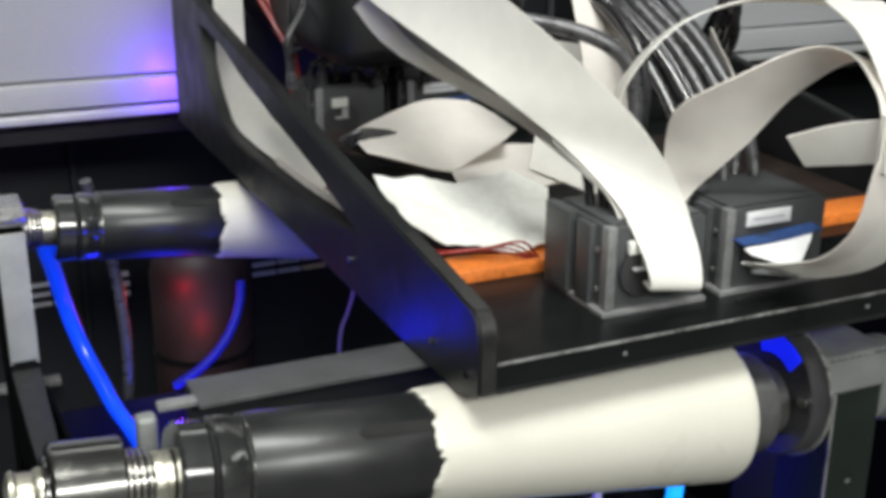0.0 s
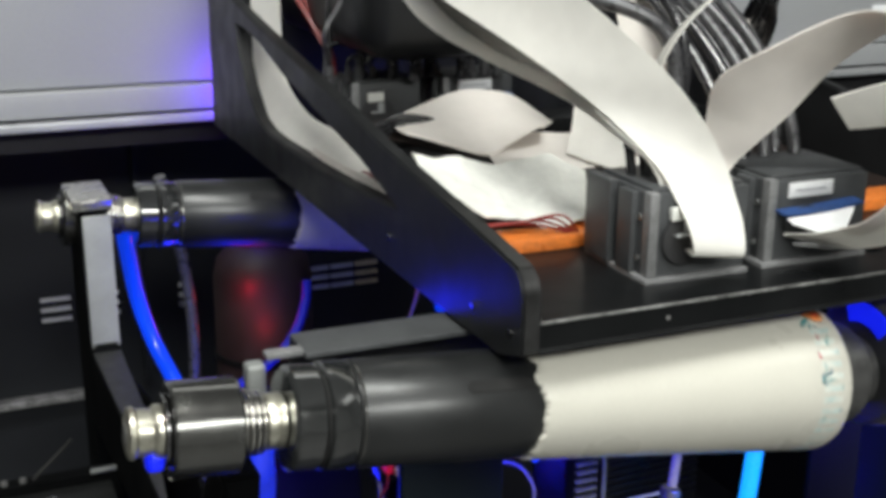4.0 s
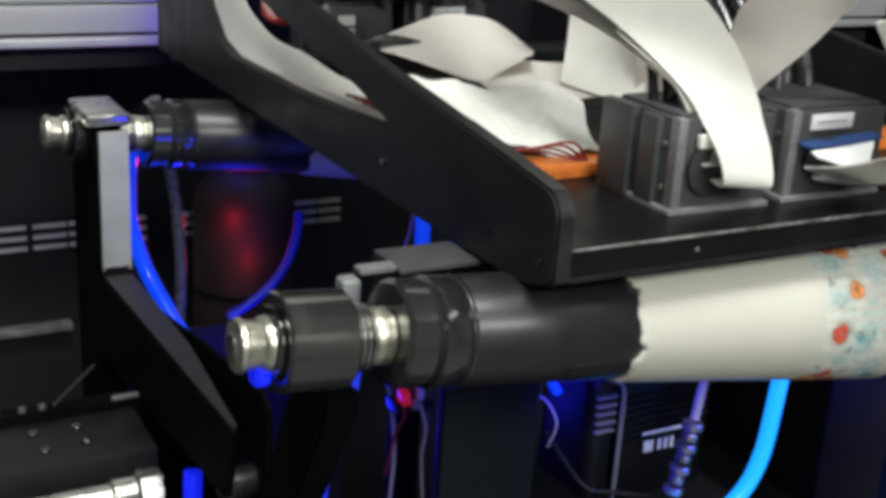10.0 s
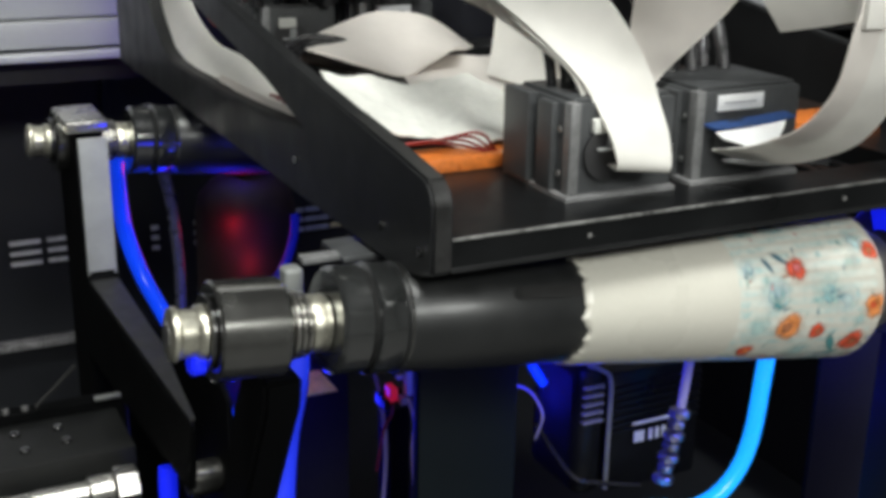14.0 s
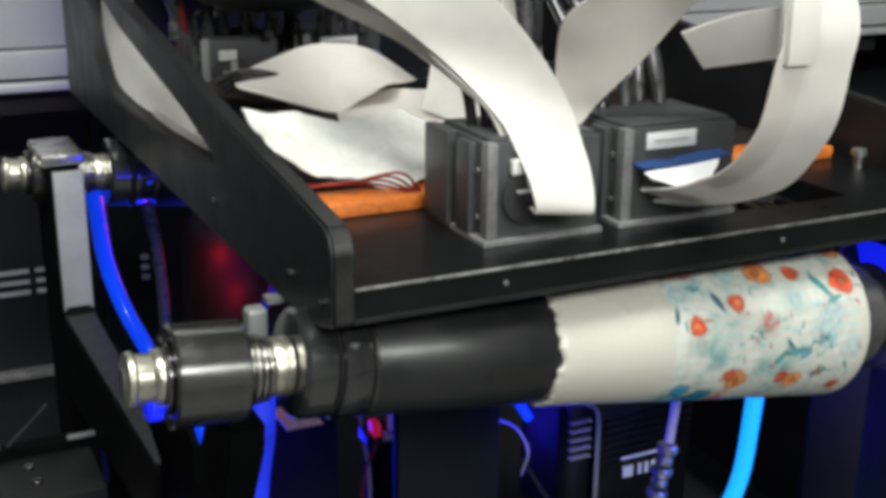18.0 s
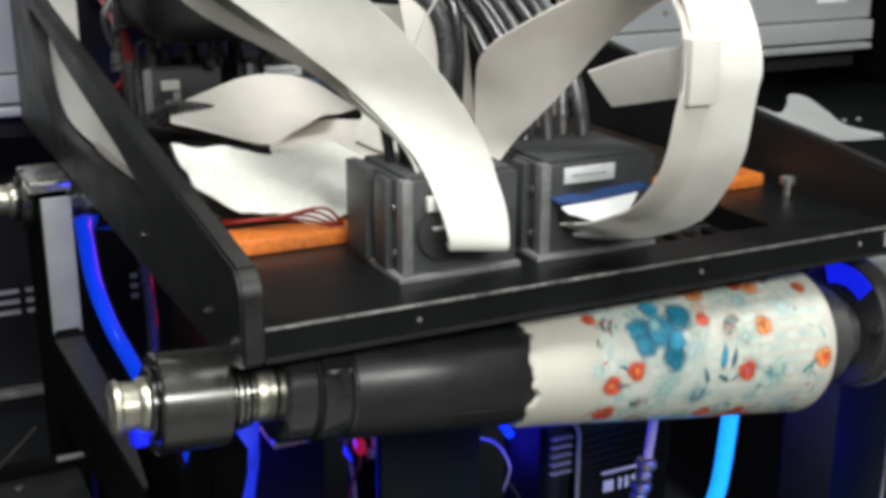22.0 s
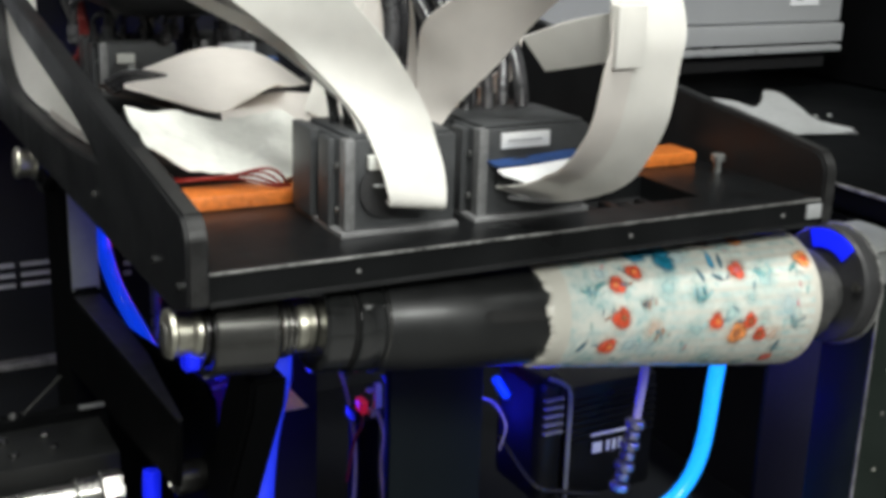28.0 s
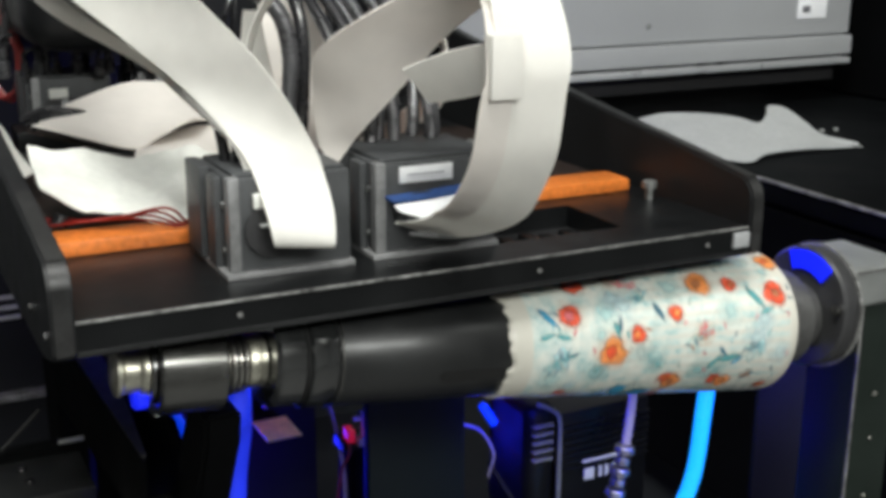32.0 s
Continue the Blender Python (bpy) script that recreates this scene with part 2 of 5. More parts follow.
CREAM = material("cream_powder_coat", (0.57, 0.555, 0.49), 0.30, 0, 0.05, 14, 0.06, 900, coat=0.25)
TAG = material("beige_tag", (0.82, 0.66, 0.40), 0.6)
NICKEL = material("nickel_fitting", (0.50, 0.49, 0.56), 0.36, 1.0, 0.3, 120)
CLEAR = material("cloudy_hose", (0.42, 0.38, 0.52), 0.3, 0, 0.15, 40)
FLOORM = material("hall_floor_grey", (0.18, 0.18, 0.177), 0.45, 0, 0.12, 2)
HALLF = material("bounce_wall_white", (0.78, 0.78, 0.77), 0.7, 0, 0.05, 1)
HALLW = material("hall_wall_grey", (0.36, 0.36, 0.37), 0.7, 0, 0.05, 1)


# ---- mesh helpers ----
def part(name, bm, mat, parent=None, label="", smooth=True, angle=40):
    me = bpy.data.meshes.new(name)
    bmesh.ops.recalc_face_normals(bm, faces=bm.faces)
    if smooth:
        for f in bm.faces:
            f.smooth = True
        for e in bm.edges:
            if len(e.link_faces) == 2 and e.calc_face_angle(0) > radians(angle):
                e.smooth = False
    bm.to_mesh(me)
    bm.free()
    me.materials.append(mat)
    ob = new(name, me)
    if parent:
        ob.parent = parent
    if label:
        ob["label"] = label
    return ob


def empty(name, label, category, group="", kind=""):
    return tagged(new(name), label, category, group, kind)


def box(x0, x1, y0, y1, z0, z1, bevel=0.0008, segs=2, bm=None):
    b = bmesh.new()
    bmesh.ops.create_cube(b, size=1)
    for v in b.verts:
        v.co = ((x0 + x1) / 2 + v.co.x * (x1 - x0), (y0 + y1) / 2 + v.co.y * (y1 - y0), (z0 + z1) / 2 + v.co.z * (z1 - z0))
    if bevel:
        bmesh.ops.bevel(b, geom=b.edges[:], offset=bevel, segments=segs, affect="EDGES", profile=0.6)
    if bm is None:
        return b
    return join(bm, b)


def join(bm, other):
    me = bpy.data.meshes.new("tmp")
    other.to_mesh(me)
    other.free()
    bm.from_mesh(me)
    bpy.data.meshes.remove(me)
    return bm


def lathe(profile, n=64, m=None):
    """Turned round the local x axis; profile: (x, r)."""
    bm = bmesh.new()
    rings = []
    for x, r in profile:
        rings.append([bm.verts.new((x, r * math.cos(2 * math.pi * k / n), r * math.sin(2 * math.pi * k / n))) for k in range(n)] if r > 1e-6
                     else [bm.verts.new((x, 0, 0))])
    for a, b in zip(rings, rings[1:]):
        for k in range(n):
            q = (k + 1) % n
            if len(a) == 1 and len(b) > 1:
                bm.faces.new((a[0], b[k], b[q]))
            elif len(b) == 1 and len(a) > 1:
                bm.faces.new((a[k], b[0], a[q]))
            elif len(a) > 1:
                bm.faces.new((a[k], b[k], b[q], a[q]))
    if m:
        bmesh.ops.transform(bm, matrix=m, verts=bm.verts)
    return bm


def smooth_line(points, per=8):
    """A smooth curve through the points (any number of values each)."""
    p = [np.array(q, float) for q in points]
    p = [2 * p[0] - p[1]] + p + [2 * p[-1] - p[-2]]
    out = []
    for i in range(1, len(p) - 2):
        for k in range(per):
            t = k / per
            out.append(0.5 * (2 * p[i] + (p[i + 1] - p[i - 1]) * t + (2 * p[i - 1] - 5 * p[i] + 4 * p[i + 1] - p[i + 2]) * t * t
                              + (3 * p[i] - p[i - 1] - 3 * p[i + 1] + p[i + 2]) * t ** 3))
    out.append(p[-2])
    return out


def pipe(points, r, n=12, per=8, caps=True):
    pts = [Vector(q[:3]) for q in smooth_line(points, per)]
    bm = bmesh.new()
    rings, up = [], Vector((0.31, 0.2, 0.93))
    for i, q in enumerate(pts):
        d = (pts[min(i + 1, len(pts) - 1)] - pts[max(i - 1, 0)]).normalized()
        s = d.cross(up).normalized()
        up = s.cross(d).normalized()
        rings.append([bm.verts.new(q + r * (math.cos(2 * math.pi * k / n) * s + math.sin(2 * math.pi * k / n) * up)) for k in range(n)])
    for a, b in zip(rings, rings[1:]):
        for k in range(n):
            bm.faces.new((a[k], a[(k + 1) % n], b[(k + 1) % n], b[k]))
    if caps:
        bm.faces.new(rings[0])
        bm.faces.new(rings[-1])
    return bm


def strip(left, right, thick=0.0009, per=8, across=6, sag=0.0):
    """A ribbon between two edge lines, with thickness and a stripe map across its width."""
    a, b = smooth_line(left, per), smooth_line(right, per)
    bm = bmesh.new()
    uv = bm.loops.layers.uv.new("map")
    n = len(a)
    rows = []
    for i in range(n):
        p, q = Vector(a[i][:3]), Vector(b[i][:3])
        d = Vector(a[min(i + 1, n - 1)][:3]) - Vector(a[max(i - 1, 0)][:3])
        nor = d.cross(q - p).normalized()
        rows.append(([p.lerp(q, k / across) + nor * (sag * math.sin(math.pi * k / across)) for k in range(across + 1)], nor))
    top = [[bm.verts.new(c + nor * thick / 2) for c in row] for row, nor in rows]
    low = [[bm.verts.new(c - nor * thick / 2) for c in row] for row, nor in rows]

    def quad(vs, us):
        f = bm.faces.new(vs)
        for lp, u in zip(f.loops, us):
            lp[uv].uv = u
    for i in range(n - 1):
        for k in range(across):
            us = [(k / across, i / n), ((k + 1) / across, i / n), ((k + 1) / across, (i + 1) / n), (k / across, (i + 1) / n)]
            quad((top[i][k], top[i][k + 1], top[i + 1][k + 1], top[i + 1][k]), us)
            quad((low[i][k], low[i + 1][k], low[i + 1][k + 1], low[i][k + 1]), [us[0], us[3], us[2], us[1]])
        for k in (0, across):
            bm.faces.new((top[i][k], top[i + 1][k], low[i + 1][k], low[i][k]))
    for i in (0, n - 1):
        for k in range(across):
            bm.faces.new((top[i][k], top[i][k + 1], low[i][k + 1], low[i][k]))
    return bm


def sheet_plate(outline, hole, x0, x1, bevel=0.0012):
    """A plate in the y-z plane between x0 and x1, with an outline and a hole in it."""
    bm = bmesh.new()
    edges = []
    for loop in (outline, hole) if hole else (outline,):
        vs = [bm.verts.new((x0, y, z)) for y, z in loop]
        edges += [bm.edges.new((vs[i], vs[(i + 1) % len(vs)])) for i in range(len(vs))]
    fill = bmesh.ops.triangle_fill(bm, use_beauty=True, use_dissolve=False, edges=edges)
    faces = [g for g in fill["geom"] if isinstance(g, bmesh.types.BMFace)]
    ex = bmesh.ops.extrude_face_region(bm, geom=faces)
    for v in [g for g in ex["geom"] if isinstance(g, bmesh.types.BMVert)]:
        v.co.x = x1
    bmesh.ops.recalc_face_normals(bm, faces=bm.faces)
    sharp = [e for e in bm.edges if len(e.link_faces) == 2 and e.calc_face_angle(0) > radians(60)]
    if bevel:
        bmesh.ops.bevel(bm, geom=sharp, offset=bevel, segments=2, affect="EDGES")
    return bm


def arc(cy, cz, r, a0, a1, n=6):
    return [(cy + r * math.cos(radians(a0 + (a1 - a0) * k / n)), cz + r * math.sin(radians(a0 + (a1 - a0) * k / n))) for k in range(n + 1)]


def bolt(parent, place, r=0.003, h=0.002, mat=None, axis="z", name="bolt"):
    turn = {"z": pose(0, 0, 0, 0, -90, 0), "y": pose(0, 0, 0, 0, 0, -90), "x": pose(0, 0, 0, 0, 180, 0)}[axis]
    bm = lathe([(0, 0), (0, r), (h * 0.7, r), (h, r * 0.8), (h, r * 0.45), (h * 0.4, r * 0.4), (h * 0.4, 0)], 14, Matrix.Translation(place) @ turn)
    return part(name, bm, mat or STEEL_DARK, parent)


# ---- the unseen hall that closes the place; its pale south wall is added as a reflector ----
tagged(part("floor", box(-4, 4, -4, 4, -0.05, 0, 0), FLOORM, smooth=False), "grey exhibition hall floor", "floor", kind="structure")
tagged(part("ceiling", box(-4, 4, -4, 4, 3.5, 3.55, 0), HALLW, smooth=False), "grey hall ceiling", "ceiling", kind="structure")
for nm, b in (("wall_south", (-4, 4, -4.1, -4)), ("wall_north", (-4, 4, 4, 4.1)), ("wall_west", (-4.1, -4, -4, 4)), ("wall_east", (4, 4.1, -4, 4))):
    tagged(part(nm, box(*b, 0, 3.5, 0), HALLF if nm == "wall_south" else HALLW, smooth=False), "unseen pale wall added to bounce light" if nm == "wall_south" else "plain grey hall wall", "wall", kind="structure")


# ---- the machine's body ----
def machine_body():
    ob = empty("printer_cabinet", "black sheet metal cabinet of a rotary bottle printer", "machine")
    part("back_panel", box(-1.2, 1.5, 0.91, 0.93, 0.30, 1.02, 0), BACK, ob, smooth=False)
    part("bottom_tray", box(-1.2, 1.5, -0.12, 0.91, 0.52, 0.545, 0.001), BACK, ob)
    part("left_wall", box(-1.22, -1.2, -0.12, 0.93, 0.30, 1.4, 0), BACK, ob, smooth=False)
    part("plinth", box(-1.2, 1.5, -0.05, 0.92, 0.0, 0.30, 0.002), BACK, ob)
    # a recessed door in the back, with its frame
    for x0, x1, z0, z1 in ((-0.232, -0.222, 0.66, 0.98), (-0.05, -0.042, 0.66, 0.98)):
        part("door_frame", box(x0, x1, 0.896, 0.91, z0, z1, 0.002), BACK, ob)
    part("door_frame", box(-0.23, -0.085, 0.892, 0.91, 0.648, 0.656, 0.001), EDGE, ob, "bare metal lower edge")
    for x0 in (-0.1635, -0.55):
        for r in range(3):
            for d, w in ((0, 0.0345), (0.0415, 0.0370), (0.0815, 0.0090)):
                part("vent_slat", box(x0 + d, x0 + d + w, 0.905, 0.9105, 0.7715 - 0.0125 * r, 0.7760 - 0.0125 * r, 0.0008), SLAT, ob, "vent slot with its light painted on")
    for x0, n, mats in ((-0.002, 1, (SLAT,)), (0.0495, 2, (SLAT, SLAT)), (0.160, 3, (SLAT_BLUE, SLAT_BLUE, SLAT_YELLOW))):
        for r in range(3):
            for k in range(n):
                w = 0.009 if n < 3 else 0.030
                part("vent_slat", box(x0 + k * (w + 0.003), x0 + w + k * (w + 0.003), 0.905, 0.9105, 0.770 - 0.0125 * r, 0.7755 - 0.0125 * r, 0.0008), mats[k], ob, "vent slot with its light painted on")
    return ob


machine_body()

beam = empty("beam_cover", "light grey sheet metal beam cover with a silver lip", "machine cover")
part("cover", box(-1.2, 0.956, 0.7176, 0.80, 1.052, 1.36, 0.004, 3), BEAM, beam)
part("cover_edge", box(-1.2, 0.953, 0.708, 0.79, 1.026, 1.051, 0.002), BEAM, beam)
part("lip", box(-1.2, 0.945, 0.700, 0.78, 1.0146, 1.0225, 0.0015), BEAM_LIP, beam, "bright silver lip")
for x in (-0.42, 0.18, 0.62):
    bolt(beam, (x, 0.7176, 1.075), 0.0035, 0.0018, ALU_DULL, "y", "cover_screw")
part("backing", box(-1.2, 0.94, 0.725, 0.78, 0.99, 1.05, 0.0), DARK, beam, smooth=False)
part("sticker", box(0.86, 0.91, 0.7160, 0.7180, 1.075, 1.10, 0.0003), WHITE, beam, "small grey-white sticker")
part("sticker_print", box(0.868, 0.88, 0.7150, 0.7165, 1.083, 1.092, 0.0), INK_GREY, beam)

# the dark side deck on the tail's side, with a sheet of paper on it
deck = empty("side_deck", "black sheet metal side deck", "machine cover")
part("deck_top", box(0.515, 1.35, 0.10, 0.86, 0.94, 0.962, 0.002), DECK, deck)
part("deck_front", sheet_plate([(0.10, 0.60), (0.90, 0.60), (0.90, 0.935), (0.10, 0.935)], None, 0.515, 0.53), MATT, deck)
part("deck_edge", box(0.513, 0.517, 0.10, 0.85, 0.9605, 0.9632, 0.0004), EDGE, deck, "worn bare edge")
part("side_wall", box(1.35, 1.37, 0.0, 0.93, 0.30, 1.5, 0), MATT, deck, smooth=False)
part("rear_wall", box(0.94, 1.36, 0.86, 0.88, 0.962, 1.5, 0), MATT, deck, smooth=False)
part("side_panel", sheet_plate([(0.30, 0.965), (0.90, 0.965), (0.90, 1.45)] + arc(0.62, 1.05, 0.12, 90, 200), None, 0.985, 0.995), MATT, deck)
for x in (0.750, 0.772):
    bolt(deck, (x, 0.540, 0.962), 0.003, 0.003, ALU_DULL, "z", "rivet")
bm = strip([(0.560, 0.66, 0.970), (0.580, 0.63, 0.982), (0.612, 0.595, 0.9855), (0.640, 0.565, 0.984), (0.655, 0.545, 0.979), (0.680, 0.560, 0.984), (0.705, 0.585, 0.9895), (0.728, 0.580, 0.9855), (0.732, 0.550, 0.974), (0.722, 0.510, 0.9665), (0.730, 0.462, 0.9645)],
           [(0.520, 0.52, 0.964), (0.530, 0.47, 0.964), (0.540, 0.435, 0.9645), (0.555, 0.432, 0.965), (0.580, 0.446, 0.9665), (0.605, 0.450, 0.967), (0.630, 0.452, 0.9665), (0.655, 0.450, 0.966), (0.675, 0.448, 0.965), (0.700, 0.446, 0.9645), (0.720, 0.444, 0.964)], 0.0006, 6, 8, 0.003)
tagged(part("paper_sheet", bm, GREY_PAPER), "crumpled grey sheet of paper on the deck", "paper")

# ---- the round axis that carries the tumbler ----
TILT = math.degrees(math.atan(0.0808))
AXIS = pose(0, 0, 1.0, 0, TILT, 0)
SLEEVE = pose(0, 0, 1.0, 0, TILT + 1.2, 0)
LENGTH, R0, R1 = 0.1835, 0.0295, 0.0421


def ring_profile(x0, x1, r, b=0.0012):
    return [(x0, 0), (x0, r - b), (x0 + b, r), (x1 - b, r), (x1, r - b), (x1, 0)]


def mandrel(name, label):
    ob = empty(name, label, "mandrel", "mandrels")
    tube = part("tube", lathe([(-0.0925, 0), (-0.0925, 0.0252), (-0.0915, 0.0260), (0.004, 0.0280), (0.006, 0.027), (0.006, 0)], 72), MANDREL, ob, "dark anodised tube")
    part("tube_rim", lathe([(-0.0916, 0.0256), (-0.0916, 0.0263), (-0.0904, 0.0263), (-0.0904, 0.0256)], 72), ROLLER, tube, "thin bright rim")
    for a in (40, 160, 280):
        m = pose(0, 0, 0, a, 0, 0)
        b = box(-0.036, -0.001, -0.0030, 0.0030, 0.0262, 0.0280, 0.0)
        bmesh.ops.transform(b, matrix=m, verts=b.verts)
        part("slot", b, SLOT, tube, "black slot", smooth=False)
        b = lathe([(0, 0), (0, 0.003), (0.0277, 0.003), (0.0277, 0)], 16, m @ Matrix.Translation((-0.036, 0, 0)) @ pose(0, 0, 0, 0, -90, 0))
        part("slot_end", b, SLOT, tube)
    part("collar", lathe(ring_profile(-0.1235, -0.1075, 0.0248, 0.002), 72), COLLAR, ob, "polished black collar")
    part("collar", lathe([(-0.1068, 0), (-0.1068, 0.0244), (-0.1055, 0.0260), (-0.096, 0.0260), (-0.0945, 0.0250), (-0.093, 0.0250), (-0.093, 0)], 72), COLLAR, ob, "polished black collar")
    part("collar_groove", lathe(ring_profile(-0.1078, -0.1066, 0.0236, 0.0002), 72), SLOT, ob)
    return ob


def shaft(name):
    ob = empty(name, "steel bearing shaft with a polished roller and stacked rings", "bearing", "bearing shafts")
    part("end_knob", lathe([(-0.1950, 0), (-0.1950, 0.0085), (-0.1940, 0.0115), (-0.1920, 0.0122), (-0.1905, 0.0108), (-0.1840, 0.0106), (-0.1825, 0.0120), (-0.1800, 0.0124), (-0.179, 0.011), (-0.179, 0)], 48),
         STEEL_WARM, ob, "yellowed zinc end nut")
    part("knob_face", lathe([(-0.1957, 0), (-0.1957, 0.0050), (-0.1948, 0.0056), (-0.1948, 0)], 32), STEEL, ob)
    part("washer", lathe(ring_profile(-0.1795, -0.1775, 0.0165, 0.0004), 48), STEEL_DARK, ob)
    part("roller", lathe([(-0.1770, 0.0150), (-0.1770, 0.0212), (-0.1758, 0.0224), (-0.1464, 0.0224), (-0.1452, 0.0212), (-0.1452, 0.0125)], 64), ROLLER, ob, "polished black steel roller")
    part("roller_face", lathe([(-0.1762, 0), (-0.1762, 0.0152)], 40), NUT, ob, "dull recessed face")
    for k in range(4):
        part("ring", lathe(ring_profile(-0.1448 + k * 0.0031, -0.1431 + k * 0.0031, 0.0166 - 0.0006 * k, 0.0006), 48), STEEL, ob, "thin steel ring")
    part("neck", lathe([(-0.1325, 0), (-0.1325, 0.0126), (-0.1315, 0.0132), (-0.1285, 0.0132), (-0.1280, 0.0126), (-0.1272, 0.0126), (-0.1266, 0.0132), (-0.1242, 0.0132), (-0.1236, 0.0126), (-0.1230, 0)], 40), STEEL_WARM, ob, "yellowed steel neck")
    part("core", lathe(ring_profile(-0.149, -0.120, 0.0115, 0.0003), 32), STEEL_DARK, ob)
    return ob


front_mandrel = mandrel("mandrel", "dark anodised mandrel tube with slots and a black collar")
front_mandrel.matrix_basis = SLEEVE
front_shaft = shaft("bearing_shaft")
front_shaft.matrix_basis = pose(0, 0, 0.0018) @ AXIS
REAR = pose(0, 0.41, -0.006) @ AXIS
rear_mandrel = copy_thing(front_mandrel, REAR)
rear_shaft = copy_thing(front_shaft, REAR)
# small emissive piece added for a blue spot of light under the nut
part("plug", lathe([(-0.1860, 0), (-0.1860, 0.0045), (-0.1842, 0.0062), (-0.1795, 0.0058), (-0.1780, 0.0042), (-0.1780, 0)], 24, pose(0, -0.002, -0.0125)), BLUE_DIM, front_shaft, "emissive piece added for the blue spot of light under the nut")


def wavy_cone():
    """The tumbler's wall, with an uneven coated rim, rounded far end and hollow mouth."""
    n = 180
    prof = [(0.0, R0 - 0.004), (-0.0005, R0 - 0.0015), (0.0012, R0)] + [(x, R0 + (R1 - R0) * x / LENGTH) for x in (0.0032, 0.0052, 0.0075, 0.011)]
    prof += [(LENGTH * k / 8, R0 + (R1 - R0) * k / 8) for k in range(1, 8)]
    prof += [(LENGTH - 0.006 + 0.006 * math.sin(radians(a)), R1 - 0.006 + 0.006 * math.cos(radians(a)) - 0.0004) for a in range(0, 91, 10)]
    prof += [(LENGTH, 0.012), (LENGTH - 0.002, 0.011), (LENGTH - 0.002, 0)]
    bm = lathe(prof, n)
    for v in bm.verts:
        if v.co.x < 0.0045:
            a = math.atan2(v.co.z, v.co.y)
            fade = 1.0 - max(v.co.x, 0) / 0.0045
            v.co.x += fade * (0.0032 * noise.noise(Vector((3.1 * math.cos(a), 3.1 * math.sin(a), 0.3))) + 0.0018 * noise.noise(Vector((7 * math.cos(a), 7 * math.sin(a), 1.7))) + 0.0016 * noise.noise(Vector((21 * math.cos(a), 21 * math.sin(a), 4.1))))
    return bm


def tumbler(name, label):
    ob = empty(name, label, "tumbler", "tumblers")
    part("wall", wavy_cone(), CREAM, ob, "cream powder-coated wall")
    return ob


front_tumbler = tumbler("tumbler", "cream powder-coated tumbler being printed with a flower pattern")
front_tumbler.matrix_basis = AXIS
rear_tumbler = tumbler("tumbler", "plain cream powder-coated tumbler on the rear mandrel")
rear_tumbler.matrix_basis = REAR

# tail support
tail_nut = empty("tail_centre", "grey turned rotating tail centre", "bearing")
part("cup", lathe(ring_profile(0.1825, 0.189, 0.030, 0.002), 48), MANDREL, tail_nut)
part("nut", lathe([(0.189, 0), (0.189, 0.0272), (0.1905, 0.0288), (0.205, 0.0288), (0.2065, 0.0275), (0.2068, 0.0205), (0.219, 0.0205), (0.219, 0)], 40), NUT, tail_nut, "grey turned cup")
tail_nut.matrix_basis = AXIS
tail = empty("tail_stand", "dark post with a black flanged bearing at its head", "stand")
disc = part("flange", lathe([(0.2205, 0), (0.2205, 0.0355), (0.222, 0.0370), (0.2305, 0.0370), (0.232, 0.036), (0.232, 0)], 72, pose(0, 0, 0.006) @ AXIS), FLANGE, tail, "dark grey flange disc")
part("flange_rim", lathe([(0.2310, 0.0369), (0.2310, 0.0385), (0.2330, 0.0385), (0.2330, 0.0369)], 72, pose(0, 0, 0.006) @ AXIS), EDGE, tail, "bright rim")
for a in (78, 200):
    m = pose(0, 0, 0.006) @ AXIS @ pose(0, 0, 0, a, 0, 0)
    p = m @ Vector((0.2203, 0, 0.031))
    part("flange_bolt", lathe([(0, 0), (0, 0.0030), (-0.003, 0.0035), (-0.003, 0)], 12, Matrix.Translation(p)), STEEL, tail, "small steel bolt")
part("post", box(0.2485, 0.2830, -0.022, 0.020, 0.30, 0.9900, 0.0018), POST, tail)
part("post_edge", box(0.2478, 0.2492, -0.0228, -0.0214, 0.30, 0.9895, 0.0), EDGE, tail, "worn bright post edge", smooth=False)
head = part("head_block", box(0.2345, 0.2832, -0.0245, 0.034, 0.9903, 1.0145, 0.003, 3), ALU_DULL, tail, "grey head block")
part("head_step", box(0.2345, 0.2480, -0.020, 0.034, 0.958, 0.9900, 0.003, 3), POST, head)
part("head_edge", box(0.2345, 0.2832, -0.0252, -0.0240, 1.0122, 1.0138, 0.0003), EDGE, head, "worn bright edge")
part("hand_wheel", lathe([(0.2835, 0), (0.2835, 0.019), (0.285, 0.0235), (0.287, 0.0252), (0.2895, 0.0240), (0.299, 0.0240), (0.301, 0.0258), (0.3035, 0.0258), (0.3045, 0.024), (0.303, 0.022), (0.300, 0.021), (0.300, 0)], 64, pose(0, 0, 0.006) @ AXIS), ALU_DULL, tail, "grey aluminium hand wheel")
# emissive arc added for the blue light on the flange
bm = bmesh.new()
ARC = [[bm.verts.new((x, r * math.cos(radians(a)), r * math.sin(radians(a)))) for r, x in ((0.023, 0.2206), (0.023, 0.2190), (0.0345, 0.2190), (0.0345, 0.2206))] for a in range(64, 129, 8)]
for p, q in zip(ARC, ARC[1:]):
    for k in range(4):
        bm.faces.new((p[k], p[(k + 1) % 4], q[(k + 1) % 4], q[k]))
bm.faces.new(ARC[0])
bm.faces.new(ARC[-1])
bmesh.ops.transform(bm, matrix=pose(0, 0, 0.006) @ AXIS, verts=bm.verts)
part("blue_glow", bm, BLUE_DIM, tail, "blue-lit area of the flange, put in as an emissive arc")
